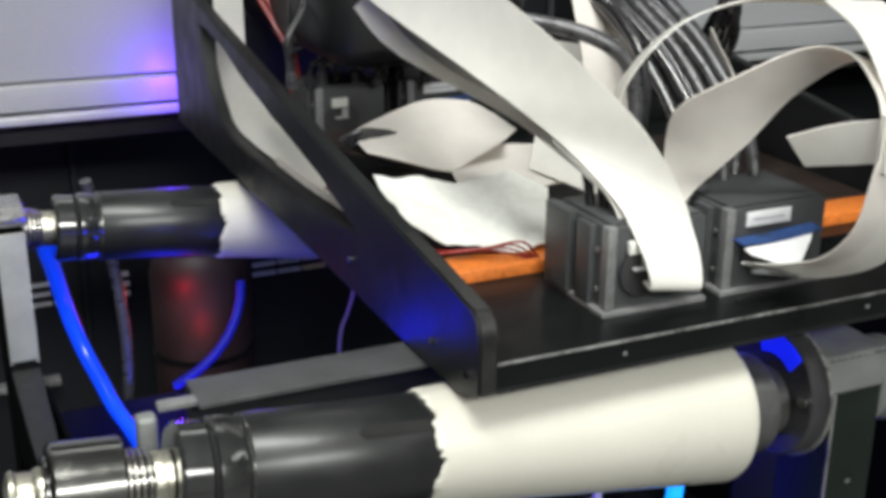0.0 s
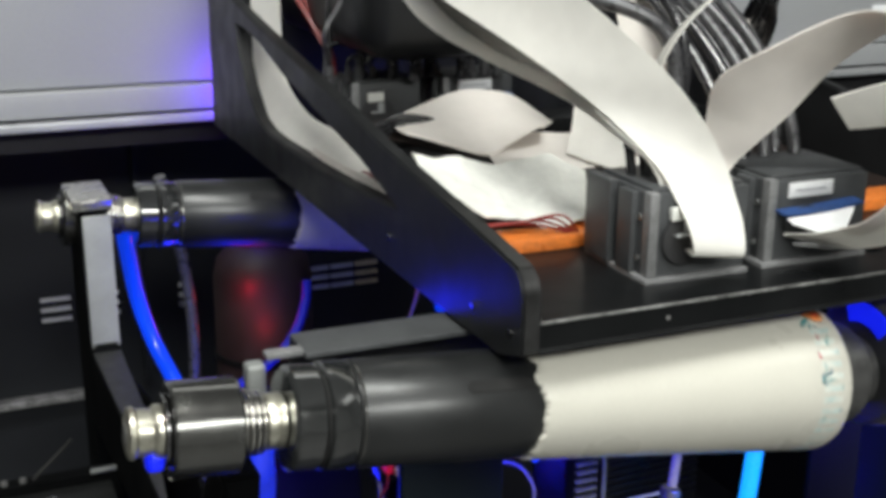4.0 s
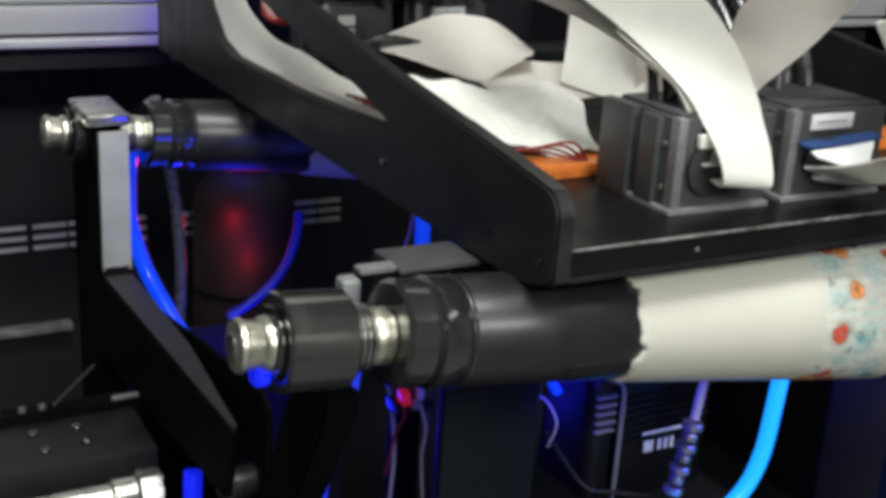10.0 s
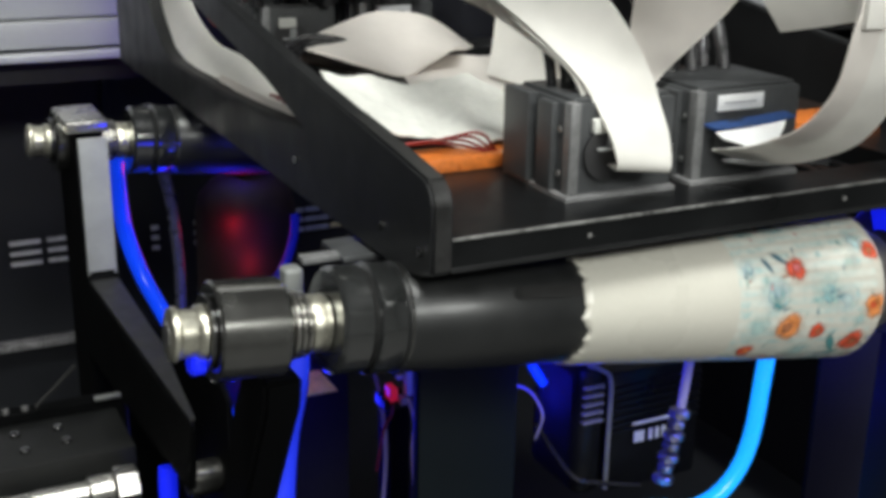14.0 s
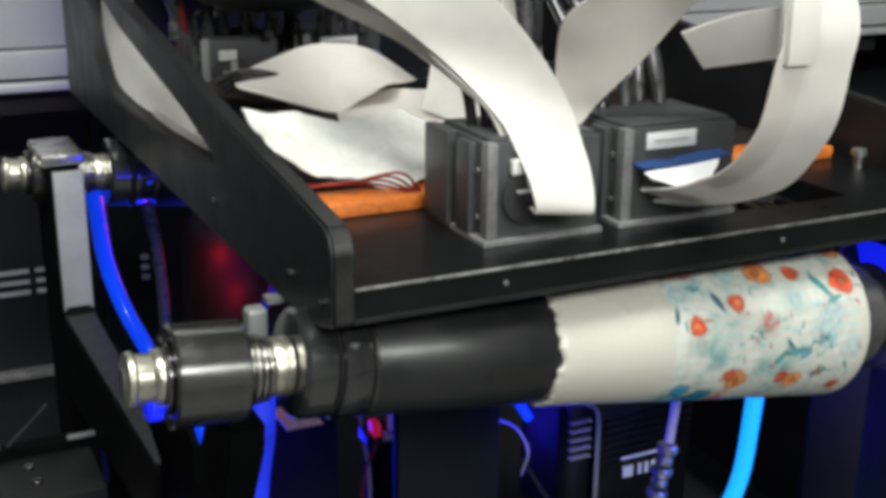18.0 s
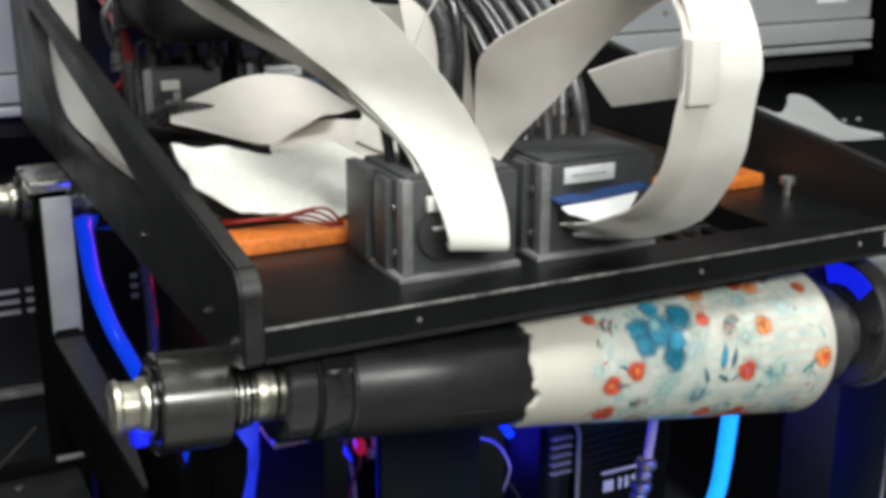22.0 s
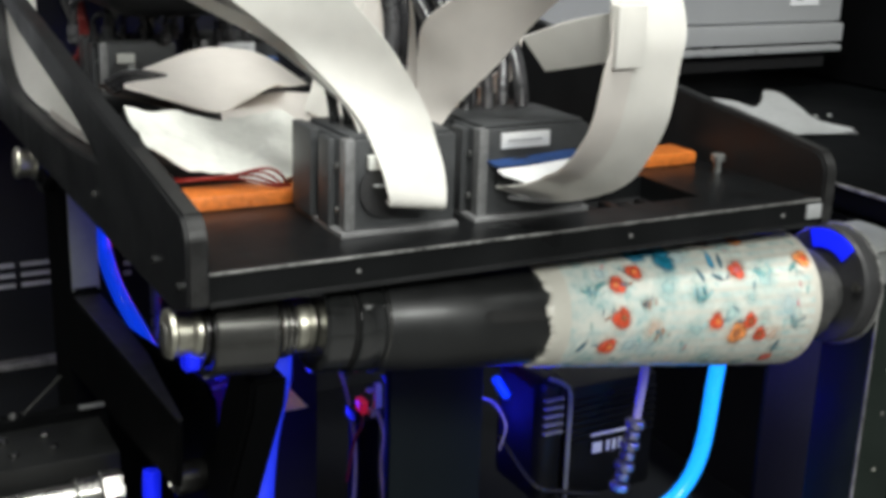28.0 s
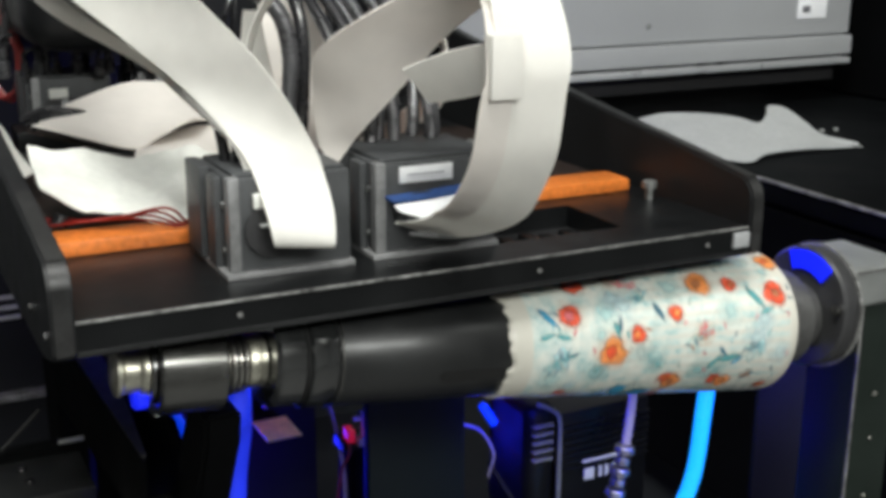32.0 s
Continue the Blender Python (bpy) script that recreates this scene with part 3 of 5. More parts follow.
part("inner_sheet", box(0.284, 0.36, 0.10, 0.104, 0.545, 0.955, 0.001), LIT_PANEL, tail, "grey sheet lit blue")
for z in (0.93, 0.90, 0.86):
    bolt(tail, (0.266, -0.0222, z), 0.0016, 0.0008, STEEL, "y", "screw")

# ---- yokes that hold the two shafts ----
yoke = empty("mandrel_yoke", "black steel yoke arm joining the two bearing shafts", "machine arm")
ARM = [(0.36, 1.0), (0.38, 1.024), (0.43, 1.024), (0.445, 1.0), (0.44, 0.70), (0.385, 0.70), (0.378, 0.850), (0.20, 0.872), (0.090, 0.888), (0.072, 0.9340), (0.20, 0.9262), (0.35, 0.9170), (0.36, 0.926)]
FRONT = [(0.000, 0.986), (0.03, 0.986), (0.052, 0.955), (0.082, 0.885), (0.150, 0.74), (0.128, 0.74), (0.055, 0.878), (0.020, 0.940), (0.004, 0.968)]
part("front_support", sheet_plate(FRONT, None, -0.152, -0.1335, 0.002), MATT, yoke, "black front support")
part("inner_shield", sheet_plate([(0.085, 0.60), (0.36, 0.60), (0.36, 0.900), (0.31, 0.910), (0.21, 0.928), (0.10, 0.945), (0.085, 0.938)], None, -0.1460, -0.1430, 0.001), MATT, yoke, "black inner shield plate")
part("spindle", lathe(ring_profile(-0.165, -0.118, 0.0100, 0.002), 28, pose(0, 0.107, 0.885)), ROLLER, yoke, "dull grey spindle")
bm = sheet_plate([(0.080, 0.9338), (0.20, 0.9264), (0.352, 0.9172), (0.352, 0.9186), (0.20, 0.9278), (0.080, 0.9352)], None, -0.1672, -0.1478, 0.0)
for v in bm.verts:
    v.co.x = -0.1672 + (v.co.x + 0.1672) * (1 - 0.45 * max(0.34 - v.co.y, 0) / 0.26) * (0.25 if v.co.y < 0.10 else 1)
part("arm_top", bm, ARM_TOP, yoke, "worn dark grey upper face", smooth=False)
bm = sheet_plate(ARM, None, -0.168, -0.147, 0.002)
for v in bm.verts:
    if v.co.y < 0.34:
        v.co.x = -0.168 + (v.co.x + 0.168) * max(1 - 0.45 * (0.34 - v.co.y) / 0.26, 0.08) * min(max((v.co.y - 0.062) / 0.07, 0.1), 1)
part("arm", bm, MATT, yoke)
part("arm_facing", box(-0.167, -0.147, 0.357, 0.3605, 0.9120, 1.020, 0.0008), FACE_ALU, yoke, "grey machined face")
part("facing_edge", box(-0.1675, -0.1465, 0.3545, 0.3575, 0.9095, 0.9125, 0.0008), STEEL, yoke, "bright lower edge")
part("arm_cap", box(-0.173, -0.144, 0.366, 0.425, 1.0215, 1.030, 0.002), STEEL, yoke, "polished cap")
part("arm_foot", box(-0.21, -0.12, 0.0, 0.44, 0.545, 0.74, 0.003), MATT, yoke)

# blue lit tubes and grey cables; the blue light on the tubes is emission
def tube_thing(name, points, r, mat, label, category="hose", n=14):
    return tagged(part(name, pipe(points, r, n), mat), label, category)


tube_thing("lit_tube", [(-0.131, 0.412, 1.000), (-0.1265, 0.440, 0.975), (-0.1205, 0.470, 0.950), (-0.1125, 0.502, 0.912), (-0.1065, 0.505, 0.885), (-0.099, 0.498, 0.860), (-0.091, 0.482, 0.840), (-0.0835, 0.461, 0.822), (-0.0745, 0.433, 0.810), (-0.066, 0.400, 0.792), (-0.062, 0.385, 0.760), (-0.062, 0.38, 0.70)], 0.0066, BLUE_GLOW, "blue-lit pneumatic tube, its light put in as emission, curving down from the rear bearing shaft")
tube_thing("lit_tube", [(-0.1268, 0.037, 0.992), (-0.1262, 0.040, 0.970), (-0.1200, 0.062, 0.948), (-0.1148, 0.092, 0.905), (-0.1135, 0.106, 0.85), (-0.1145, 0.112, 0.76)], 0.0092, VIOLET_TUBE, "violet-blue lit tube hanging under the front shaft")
tube_thing("lit_hose", [(0.252, 0.11, 0.935), (0.252, 0.12, 0.88), (0.245, 0.12, 0.815), (0.228, 0.12, 0.783), (0.20, 0.12, 0.771), (0.17, 0.13, 0.772), (0.15, 0.15, 0.76)], 0.0060, CYAN_GLOW, "bright cyan-blue lit hose under the tumbler")
tube_thing("lit_tube", [(-0.161, 0.168, 0.862), (-0.162, 0.166, 0.852), (-0.162, 0.165, 0.835), (-0.156, 0.17, 0.81)], 0.0055, BLUE_DIM, "blue-lit tube below the yoke arm, its light put in as emission")
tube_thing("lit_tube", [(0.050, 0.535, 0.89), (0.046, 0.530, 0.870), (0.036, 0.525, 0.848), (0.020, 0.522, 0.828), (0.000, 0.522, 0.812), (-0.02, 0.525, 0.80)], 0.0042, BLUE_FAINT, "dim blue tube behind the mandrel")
tube_thing("grey_cable", [(-0.080, 0.54, 1.0), (-0.068, 0.55, 0.950), (-0.062, 0.55, 0.920), (-0.0585, 0.55, 0.890), (-0.056, 0.55, 0.850), (-0.0565, 0.55, 0.810), (-0.060, 0.55, 0.765)], 0.0052, TUBE_GREY, "grey cable hanging behind the yoke", "cable")

# red lit disc deep in the machine
drum = empty("ink_tank", "dark upright tank with a red glow on it behind the yoke", "tank")
TANK = Matrix.Translation((0.036, 0.645, 0.70)) @ pose(0, 0, 0, 0, -90, 0)
part("shell", lathe([(0, 0), (0, 0.046), (0.003, 0.050), (0.165, 0.050), (0.182, 0.046), (0.196, 0.034), (0.202, 0.018), (0.203, 0)], 56, TANK), DRUM, drum)
part("hoop", lathe([(0.080, 0.0498), (0.080, 0.0512), (0.086, 0.0512), (0.086, 0.0498)], 56, TANK), BLACK_SATIN, drum)
part("spout", lathe(ring_profile(0.202, 0.232, 0.012, 0.002), 24, TANK), BLACK_SATIN, drum)
part("stand", box(-0.012, 0.084, 0.600, 0.69, 0.545, 0.699, 0.002), BLACK_SATIN, drum)


# ---- the lower works ----
col = empty("slate_column", "slate grey square column below the mandrel", "column")
part("column_body", box(-0.004, 0.068, 0.15, 0.160, 0.545, 0.915, 0.002), COLUMN, col)
part("column_rib", box(0.028, 0.036, 0.160, 0.21, 0.545, 0.914, 0.001), COLUMN, col)
part("column_cap", box(-0.006, 0.070, 0.147, 0.164, 0.915, 0.925, 0.0015), BLACK, col)
motor = empty("stepper_motor", "black ribbed stepper motor with a white-printed label", "motor")
part("housing", box(0.150, 0.176, 0.20, 0.27, 0.745, 0.855, 0.012, 3), BLACK_SATIN, motor)
part("body", box(0.178, 0.262, 0.20, 0.27, 0.745, 0.845, 0.004), BLACK_SATIN, motor)
part("flange_edge", pipe([(0.156, 0.199, 0.857), (0.166, 0.199, 0.852), (0.176, 0.199, 0.842), (0.177, 0.199, 0.81), (0.177, 0.199, 0.75)], 0.0019, 8, 4), ALU_DULL, motor, "bright flange edge")
for k in range(7):
    part("rib", box(0.181, 0.260, 0.1965, 0.2005, 0.832 - 0.006 * k, 0.8345 - 0.006 * k, 0.0006), BLACK_SATIN, motor)
for k in range(5):
    part("rib", box(0.1525, 0.170, 0.196, 0.2005, 0.838 - 0.007 * k, 0.8395 - 0.007 * k, 0.0004), HEAD_RIM, motor)
part("label_bar", box(0.197, 0.235, 0.1955, 0.1965, 0.8010, 0.8030, 0), WHITE, motor, smooth=False)
part("label_code", box(0.199, 0.208, 0.1955, 0.1965, 0.7860, 0.7950, 0), WHITE, motor, smooth=False)
for k in range(3):
    part("label_bar", box(0.2125 + 0.006 * k, 0.2155 + 0.006 * k, 0.1955, 0.1965, 0.7860, 0.7950, 0), WHITE, motor, smooth=False)
hose = empty("air_fitting", "cloudy hose with a nickel screw fitting", "hose fitting")
part("hose", pipe([(0.210, 0.15, 0.93), (0.208, 0.15, 0.875), (0.204, 0.15, 0.836)], 0.0035, 12), CLEAR, hose)
for k in range(7):
    c = Vector((0.2035, 0.15, 0.834)).lerp(Vector((0.192, 0.15, 0.775)), k / 7)
    m = Matrix.Translation(c) @ pose(0, 0, 0, 0, 100.8, 0)
    part("fitting_ring", lathe(ring_profile(0, 0.0062, 0.0078 if k % 2 == 0 else 0.006, 0.0012), 16, m), NICKEL, hose, "nickel ring")

deck2 = empty("slide_platform", "dark platform with bolts and a steel piston rod", "machine part")
part("platform", box(-0.60, -0.172, 0.203, 0.262, 0.80, 0.862, 0.002), PLATFORM, deck2)
part("rear_fence", box(-0.60, -0.165, 0.264, 0.276, 0.80, 0.8675, 0.0015), MATT, deck2)
part("fence_ledge", box(-0.185, -0.165, 0.2625, 0.2665, 0.8675, 0.8700, 0.0006), ALU, deck2, "pale end of the ledge")
for x, y in ((-0.21, 0.225), (-0.212, 0.245), (-0.235, 0.222), (-0.238, 0.245), (-0.262, 0.235), (-0.285, 0.225)):
    bolt(deck2, (x, y, 0.862), 0.0032, 0.0025, STEEL_DARK)
part("rod", lathe(ring_profile(-0.60, -0.205, 0.0075, 0.001), 24, pose(0, 0.185, 0.846)), STEEL, deck2, "bright piston rod")
part("rod_nut", lathe(ring_profile(-0.190, -0.176, 0.0125, 0.001), 6, pose(0, 0.185, 0.846)), STEEL, deck2, "steel hexagon nut")
part("rod_ring", lathe(ring_profile(-0.2055, -0.1905, 0.0100, 0.001), 24, pose(0, 0.185, 0.846)), STEEL, deck2)
part("gusset", pipe([(-0.222, 0.262, 0.8715), (-0.208, 0.262, 0.884), (-0.196, 0.262, 0.8955)], 0.0013, 6, 4), ARM_TOP, deck2, "grey gusset edge")
for x in (-0.256, -0.240, -0.228):
    bolt(deck2, (x, 0.268, 0.8675), 0.0026, 0.0030, NUT, "z", "fence_bolt")
part("bearing", box(-0.60, -0.33, 0.17, 0.2025, 0.80, 0.832, 0.002), MATT, deck2)


valve = empty("relay_block", "small dark block with a red lamp and loose wires", "relay")
part("block", box(0.036, 0.052, 0.283, 0.310, 0.545, 0.812, 0.002), MATT, valve)
part("lamp", box(0.0305, 0.0362, 0.272, 0.284, 0.8195, 0.830, 0.0008), RED_LED, valve, "glowing red lamp")
part("lamp_base", box(0.0275, 0.0580, 0.276, 0.296, 0.8105, 0.8195, 0.001), BLACK_SATIN, valve)
part("terminal", box(0.0385, 0.0435, 0.271, 0.278, 0.8155, 0.8215, 0.001), SLAT_YELLOW, valve, "small yellow terminal")
part("terminal", box(0.0435, 0.0485, 0.273, 0.279, 0.8215, 0.8420, 0.001), PAPER, valve, "white terminal block")
part("terminal", box(0.0375, 0.0435, 0.276, 0.281, 0.8345, 0.8375, 0.001), PAPER, valve)
part("wire", pipe([(0.0445, 0.272, 0.820), (0.048, 0.268, 0.800), (0.046, 0.268, 0.775), (0.052, 0.27, 0.72)], 0.0012, 6), TAG, valve)
part("wire", pipe([(0.0325, 0.275, 0.820), (0.029, 0.268, 0.812), (0.024, 0.27, 0.800), (0.022, 0.28, 0.76)], 0.0012, 6), RED_WIRE, valve)
tag = tagged(part("paper_tag", box(-0.0165, 0.0165, -0.0230, 0.0230, -0.0006, 0.0006, 0.0003), TAG), "small beige paper tag", "tag")
tag.matrix_basis = pose(0.0335, 0.456, 0.756, 0, 0, 0)
inner = empty("inner_panel", "grey inner sheet metal panel lit blue", "panel")
part("sheet", box(-0.13, 0.098, 0.528, 0.532, 0.545, 0.792, 0.001), LIT_PANEL, inner)
part("tag_ledge", box(0.020, 0.046, 0.455, 0.529, 0.750, 0.7552, 0.0005), MATT, inner)
part("sheet_edge", pipe([(-0.098, 0.416, 0.74), (-0.06, 0.41, 0.795), (-0.01, 0.412, 0.802)], 0.0012, 6), EDGE, inner, "thin pale wire")
for pts, r, m, lab in (([(0.020, 0.30, 0.86), (0.030, 0.295, 0.82), (0.034, 0.29, 0.77), (0.030, 0.29, 0.70)], 0.0016, CLEAR, "thin violet-lit wire"),
                       ([(0.132, 0.23, 0.80), (0.140, 0.19, 0.775), (0.165, 0.185, 0.765), (0.20, 0.185, 0.755)], 0.0018, TUBE_BLACK, "thin black wire by the motor")):
    tube_thing("wire", pts, r, m, lab + " in the lower works", "wire", 8)
guard = empty("guard_plate", "grey sheet metal guard behind the mandrel", "guard")
part("top", box(-0.101, 0.16, 0.032, 0.062, 1.0262, 1.0292, 0.0008), HEAD, guard)
part("lip", box(-0.101, 0.16, 0.060, 0.063, 0.99, 1.0262, 0.0006), BLACK, guard)
part("end_block", box(-0.1312, -0.1215, 0.030, 0.040, 1.000, 1.0275, 0.0025, 3), ALU_DULL, guard, "pale end block")
part("end_arm", box(-0.1200, -0.1005, 0.036, 0.044, 1.0265, 1.0300, 0.0012, 2), HEAD_RIM, guard, "thin arm to the guard")
led = tagged(part("blue_glow", box(-0.0035, 0.0035, -0.004, 0.004, -0.011, 0.011, 0.003, 3), BLUE_GLOW), "blue-lit area of the flange, put in as an emissive arc beside the column", "lamp")
led.matrix_basis = pose(0.1215, 0.214, 0.850, 0, -32, 0)
led = tagged(part("blue_glow", box(0.224, 0.240, 0.630, 0.640, 0.80, 0.845, 0.004, 3), BLUE_GLOW), "blue-lit area of the flange, put in as an emissive arc on the back wall", "lamp")
tube_thing("thin_cable", [(0.150, 0.50, 0.90), (0.1475, 0.50, 0.875), (0.141, 0.50, 0.855), (0.134, 0.50, 0.835), (0.13, 0.50, 0.78)], 0.0018, CLEAR, "thin pale cable hanging inside the machine", "cable", 8)
tube_thing("thin_cable", [(0.070, 0.315, 0.83), (0.078, 0.312, 0.80), (0.076, 0.31, 0.76), (0.08, 0.31, 0.70)], 0.0014, TUBE_BLACK, "thin black cable inside the machine", "cable", 6)
tube_thing("thin_cable", [(0.078, 0.20, 0.851), (0.091, 0.20, 0.853), (0.105, 0.20, 0.847), (0.114, 0.20, 0.836), (0.119, 0.20, 0.822), (0.120, 0.21, 0.80)], 0.0010, CLEAR, "thin pale wire beside the motor", "cable", 6)


# ---- the print carriage ----
carriage = empty("print_carriage", "black steel print carriage with print heads, ribbon cables and ink tubes", "print carriage")
PLATE_Z = 1.0545
bm = bmesh.new()
for b in ((-0.1213, 0.0985, -0.0326, 0.36), (0.1745, 0.2375, -0.0326, 0.36), (0.0985, 0.1745, -0.0326, -0.002), (0.0985, 0.1745, 0.052, 0.36)):
    box(*b, 1.0415, PLATE_Z, 0.0, bm=bm)
bmesh.ops.remove_doubles(bm, verts=bm.verts, dist=1e-6)
part("base_plate", bm, BLACK_SATIN, carriage, "black base plate with an open head slot", smooth=False)
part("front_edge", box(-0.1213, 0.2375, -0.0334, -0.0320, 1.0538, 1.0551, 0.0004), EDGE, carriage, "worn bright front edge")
part("corner_stop", box(0.2265, 0.2372, -0.0350, -0.0328, 1.0440, 1.0525, 0.0008), BEAM_LIP, carriage, "small pale corner stop")
part("front_skirt", box(-0.1213, 0.2375, -0.0325, -0.0300, 1.0385, 1.0415, 0.0008), BLACK, carriage)
OUTER = [(-0.0075, 1.031)] + arc(-0.0285, 1.043, 0.0055, 270, 180, 3) + arc(-0.020, 1.068, 0.014, 180, 105, 6) + [(0.0128, 1.0862), (0.153, 1.1025), (0.262, 1.1185), (0.44, 1.143), (0.60, 1.168), (0.60, 1.030), (0.184, 1.0300)]
HOLE = [(0.131, 1.0705), (0.19, 1.0650), (0.27, 1.0612), (0.36, 1.0602), (0.405, 1.0600), (0.440, 1.0670), (0.470, 1.0880), (0.490, 1.1150), (0.498, 1.1340), (0.475, 1.1340), (0.423, 1.1270), (0.3626, 1.1128), (0.308, 1.1040), (0.247, 1.0945), (0.193, 1.0860), (0.1587, 1.0780)]
for x0, x1 in ((-0.1313, -0.1213), (0.2375, 0.2465)):
    br = part("side_bracket", sheet_plate(OUTER, HOLE if x0 < 0 else None, x0, x1, 0.0012), BLACK, carriage, "black side bracket", angle=50)
    for y, z in ((0.02, 1.047), (-0.022, 1.047), (0.14, 1.05)):
        part("bracket_screw", lathe([(0, 0), (0, 0.0022), (-0.0012, 0.0022), (-0.0012, 0)], 12, Matrix.Translation((x0 - 0.0001, y, z))), STEEL_DARK, br, "small dark screw")
    # the worn edge; the lamp's reflection on it is painted as a lighter strip
    line = arc(-0.0285, 1.043, 0.0057, 195, 180, 2) + arc(-0.020, 1.068, 0.0142, 180, 105, 8) + [(0.0128, 1.0865), (0.06, 1.0920)]
    part("edge_face", strip([(x0 + 0.0012, y, z) for y, z in line], [(x1 - 0.0012, y, z) for y, z in line], 0.0004, 3, 2), WORN_LIT, br, "worn front edge with the lamp's reflection painted grey")
part("back_plate", box(-0.1213, 0.2375, 0.575, 0.60, 1.02, 1.32, 0.001), BLACK, carriage)
part("cable_housing", box(-0.085, 0.02, 0.30, 0.56, 1.125, 1.32, 0.03, 4), BLACK, carriage, "black rounded cable housing")
part("rear_crossbar", box(-0.0900, 0.2375, 0.345, 0.385, 1.0545, 1.068, 0.001), BLACK_SATIN, carriage)
part("amber_strip", box(-0.118, 0.228, 0.066, 0.092, 1.0547, 1.0625, 0.0015), AMBER, carriage, "amber film strip")
# sheet added to darken the plate behind the amber strip
part("shade_sheet", box(-0.118, 0.234, 0.094, 0.30, 1.0547, 1.0560, 0.0), SHADE_BROWN, carriage, "near-black sheet with a faint painted amber reflection", smooth=False)
for k in range(7):
    part("slot_pin", lathe([(0, 0), (0, 0.0011), (0.002, 0.0011), (0.002, 0)], 10, Matrix.Translation((0.108 + 0.0085 * k, 0.014 + 0.006 * (k * k % 4), 1.0415)) @ pose(0, 0, 0, 0, -90, 0)), ALU, carriage, "small bright pin")
part("slot_frame", box(0.0975, 0.1755, -0.0035, 0.0535, 1.0380, 1.0412, 0.0), DARK, carriage, smooth=False)
for k in range(5):
    part("slot_connector", box(0.106 + 0.013 * k, 0.113 + 0.013 * k, 0.006 + 0.004 * (k % 2), 0.036, 1.0412, 1.0445 + 0.001 * (k % 3), 0.001), BLACK_SATIN, carriage)
for x, y in ((0.2265, 0.044), (0.190, 0.20), (0.10, 0.075)):
    sc = part("thumb_screw", lathe([(0, 0), (0, 0.0026), (0.0065, 0.0026), (0.007, 0.0044), (0.0108, 0.0044), (0.0112, 0.0038), (0.0112, 0)], 20, Matrix.Translation((x, y, PLATE_Z)) @ pose(0, 0, 0, 0, -90, 0)), ALU, carriage, "small aluminium thumb screw")
for x in (-0.05, 0.105, 0.21):
    part("plate_screw", lathe([(0, 0), (0, 0.0012), (-0.0006, 0.0012), (-0.0006, 0)], 10, Matrix.Translation((x, -0.0326, 1.0475)) @ pose(0, 0, 0, 0, 0, 90)), EDGE, carriage)


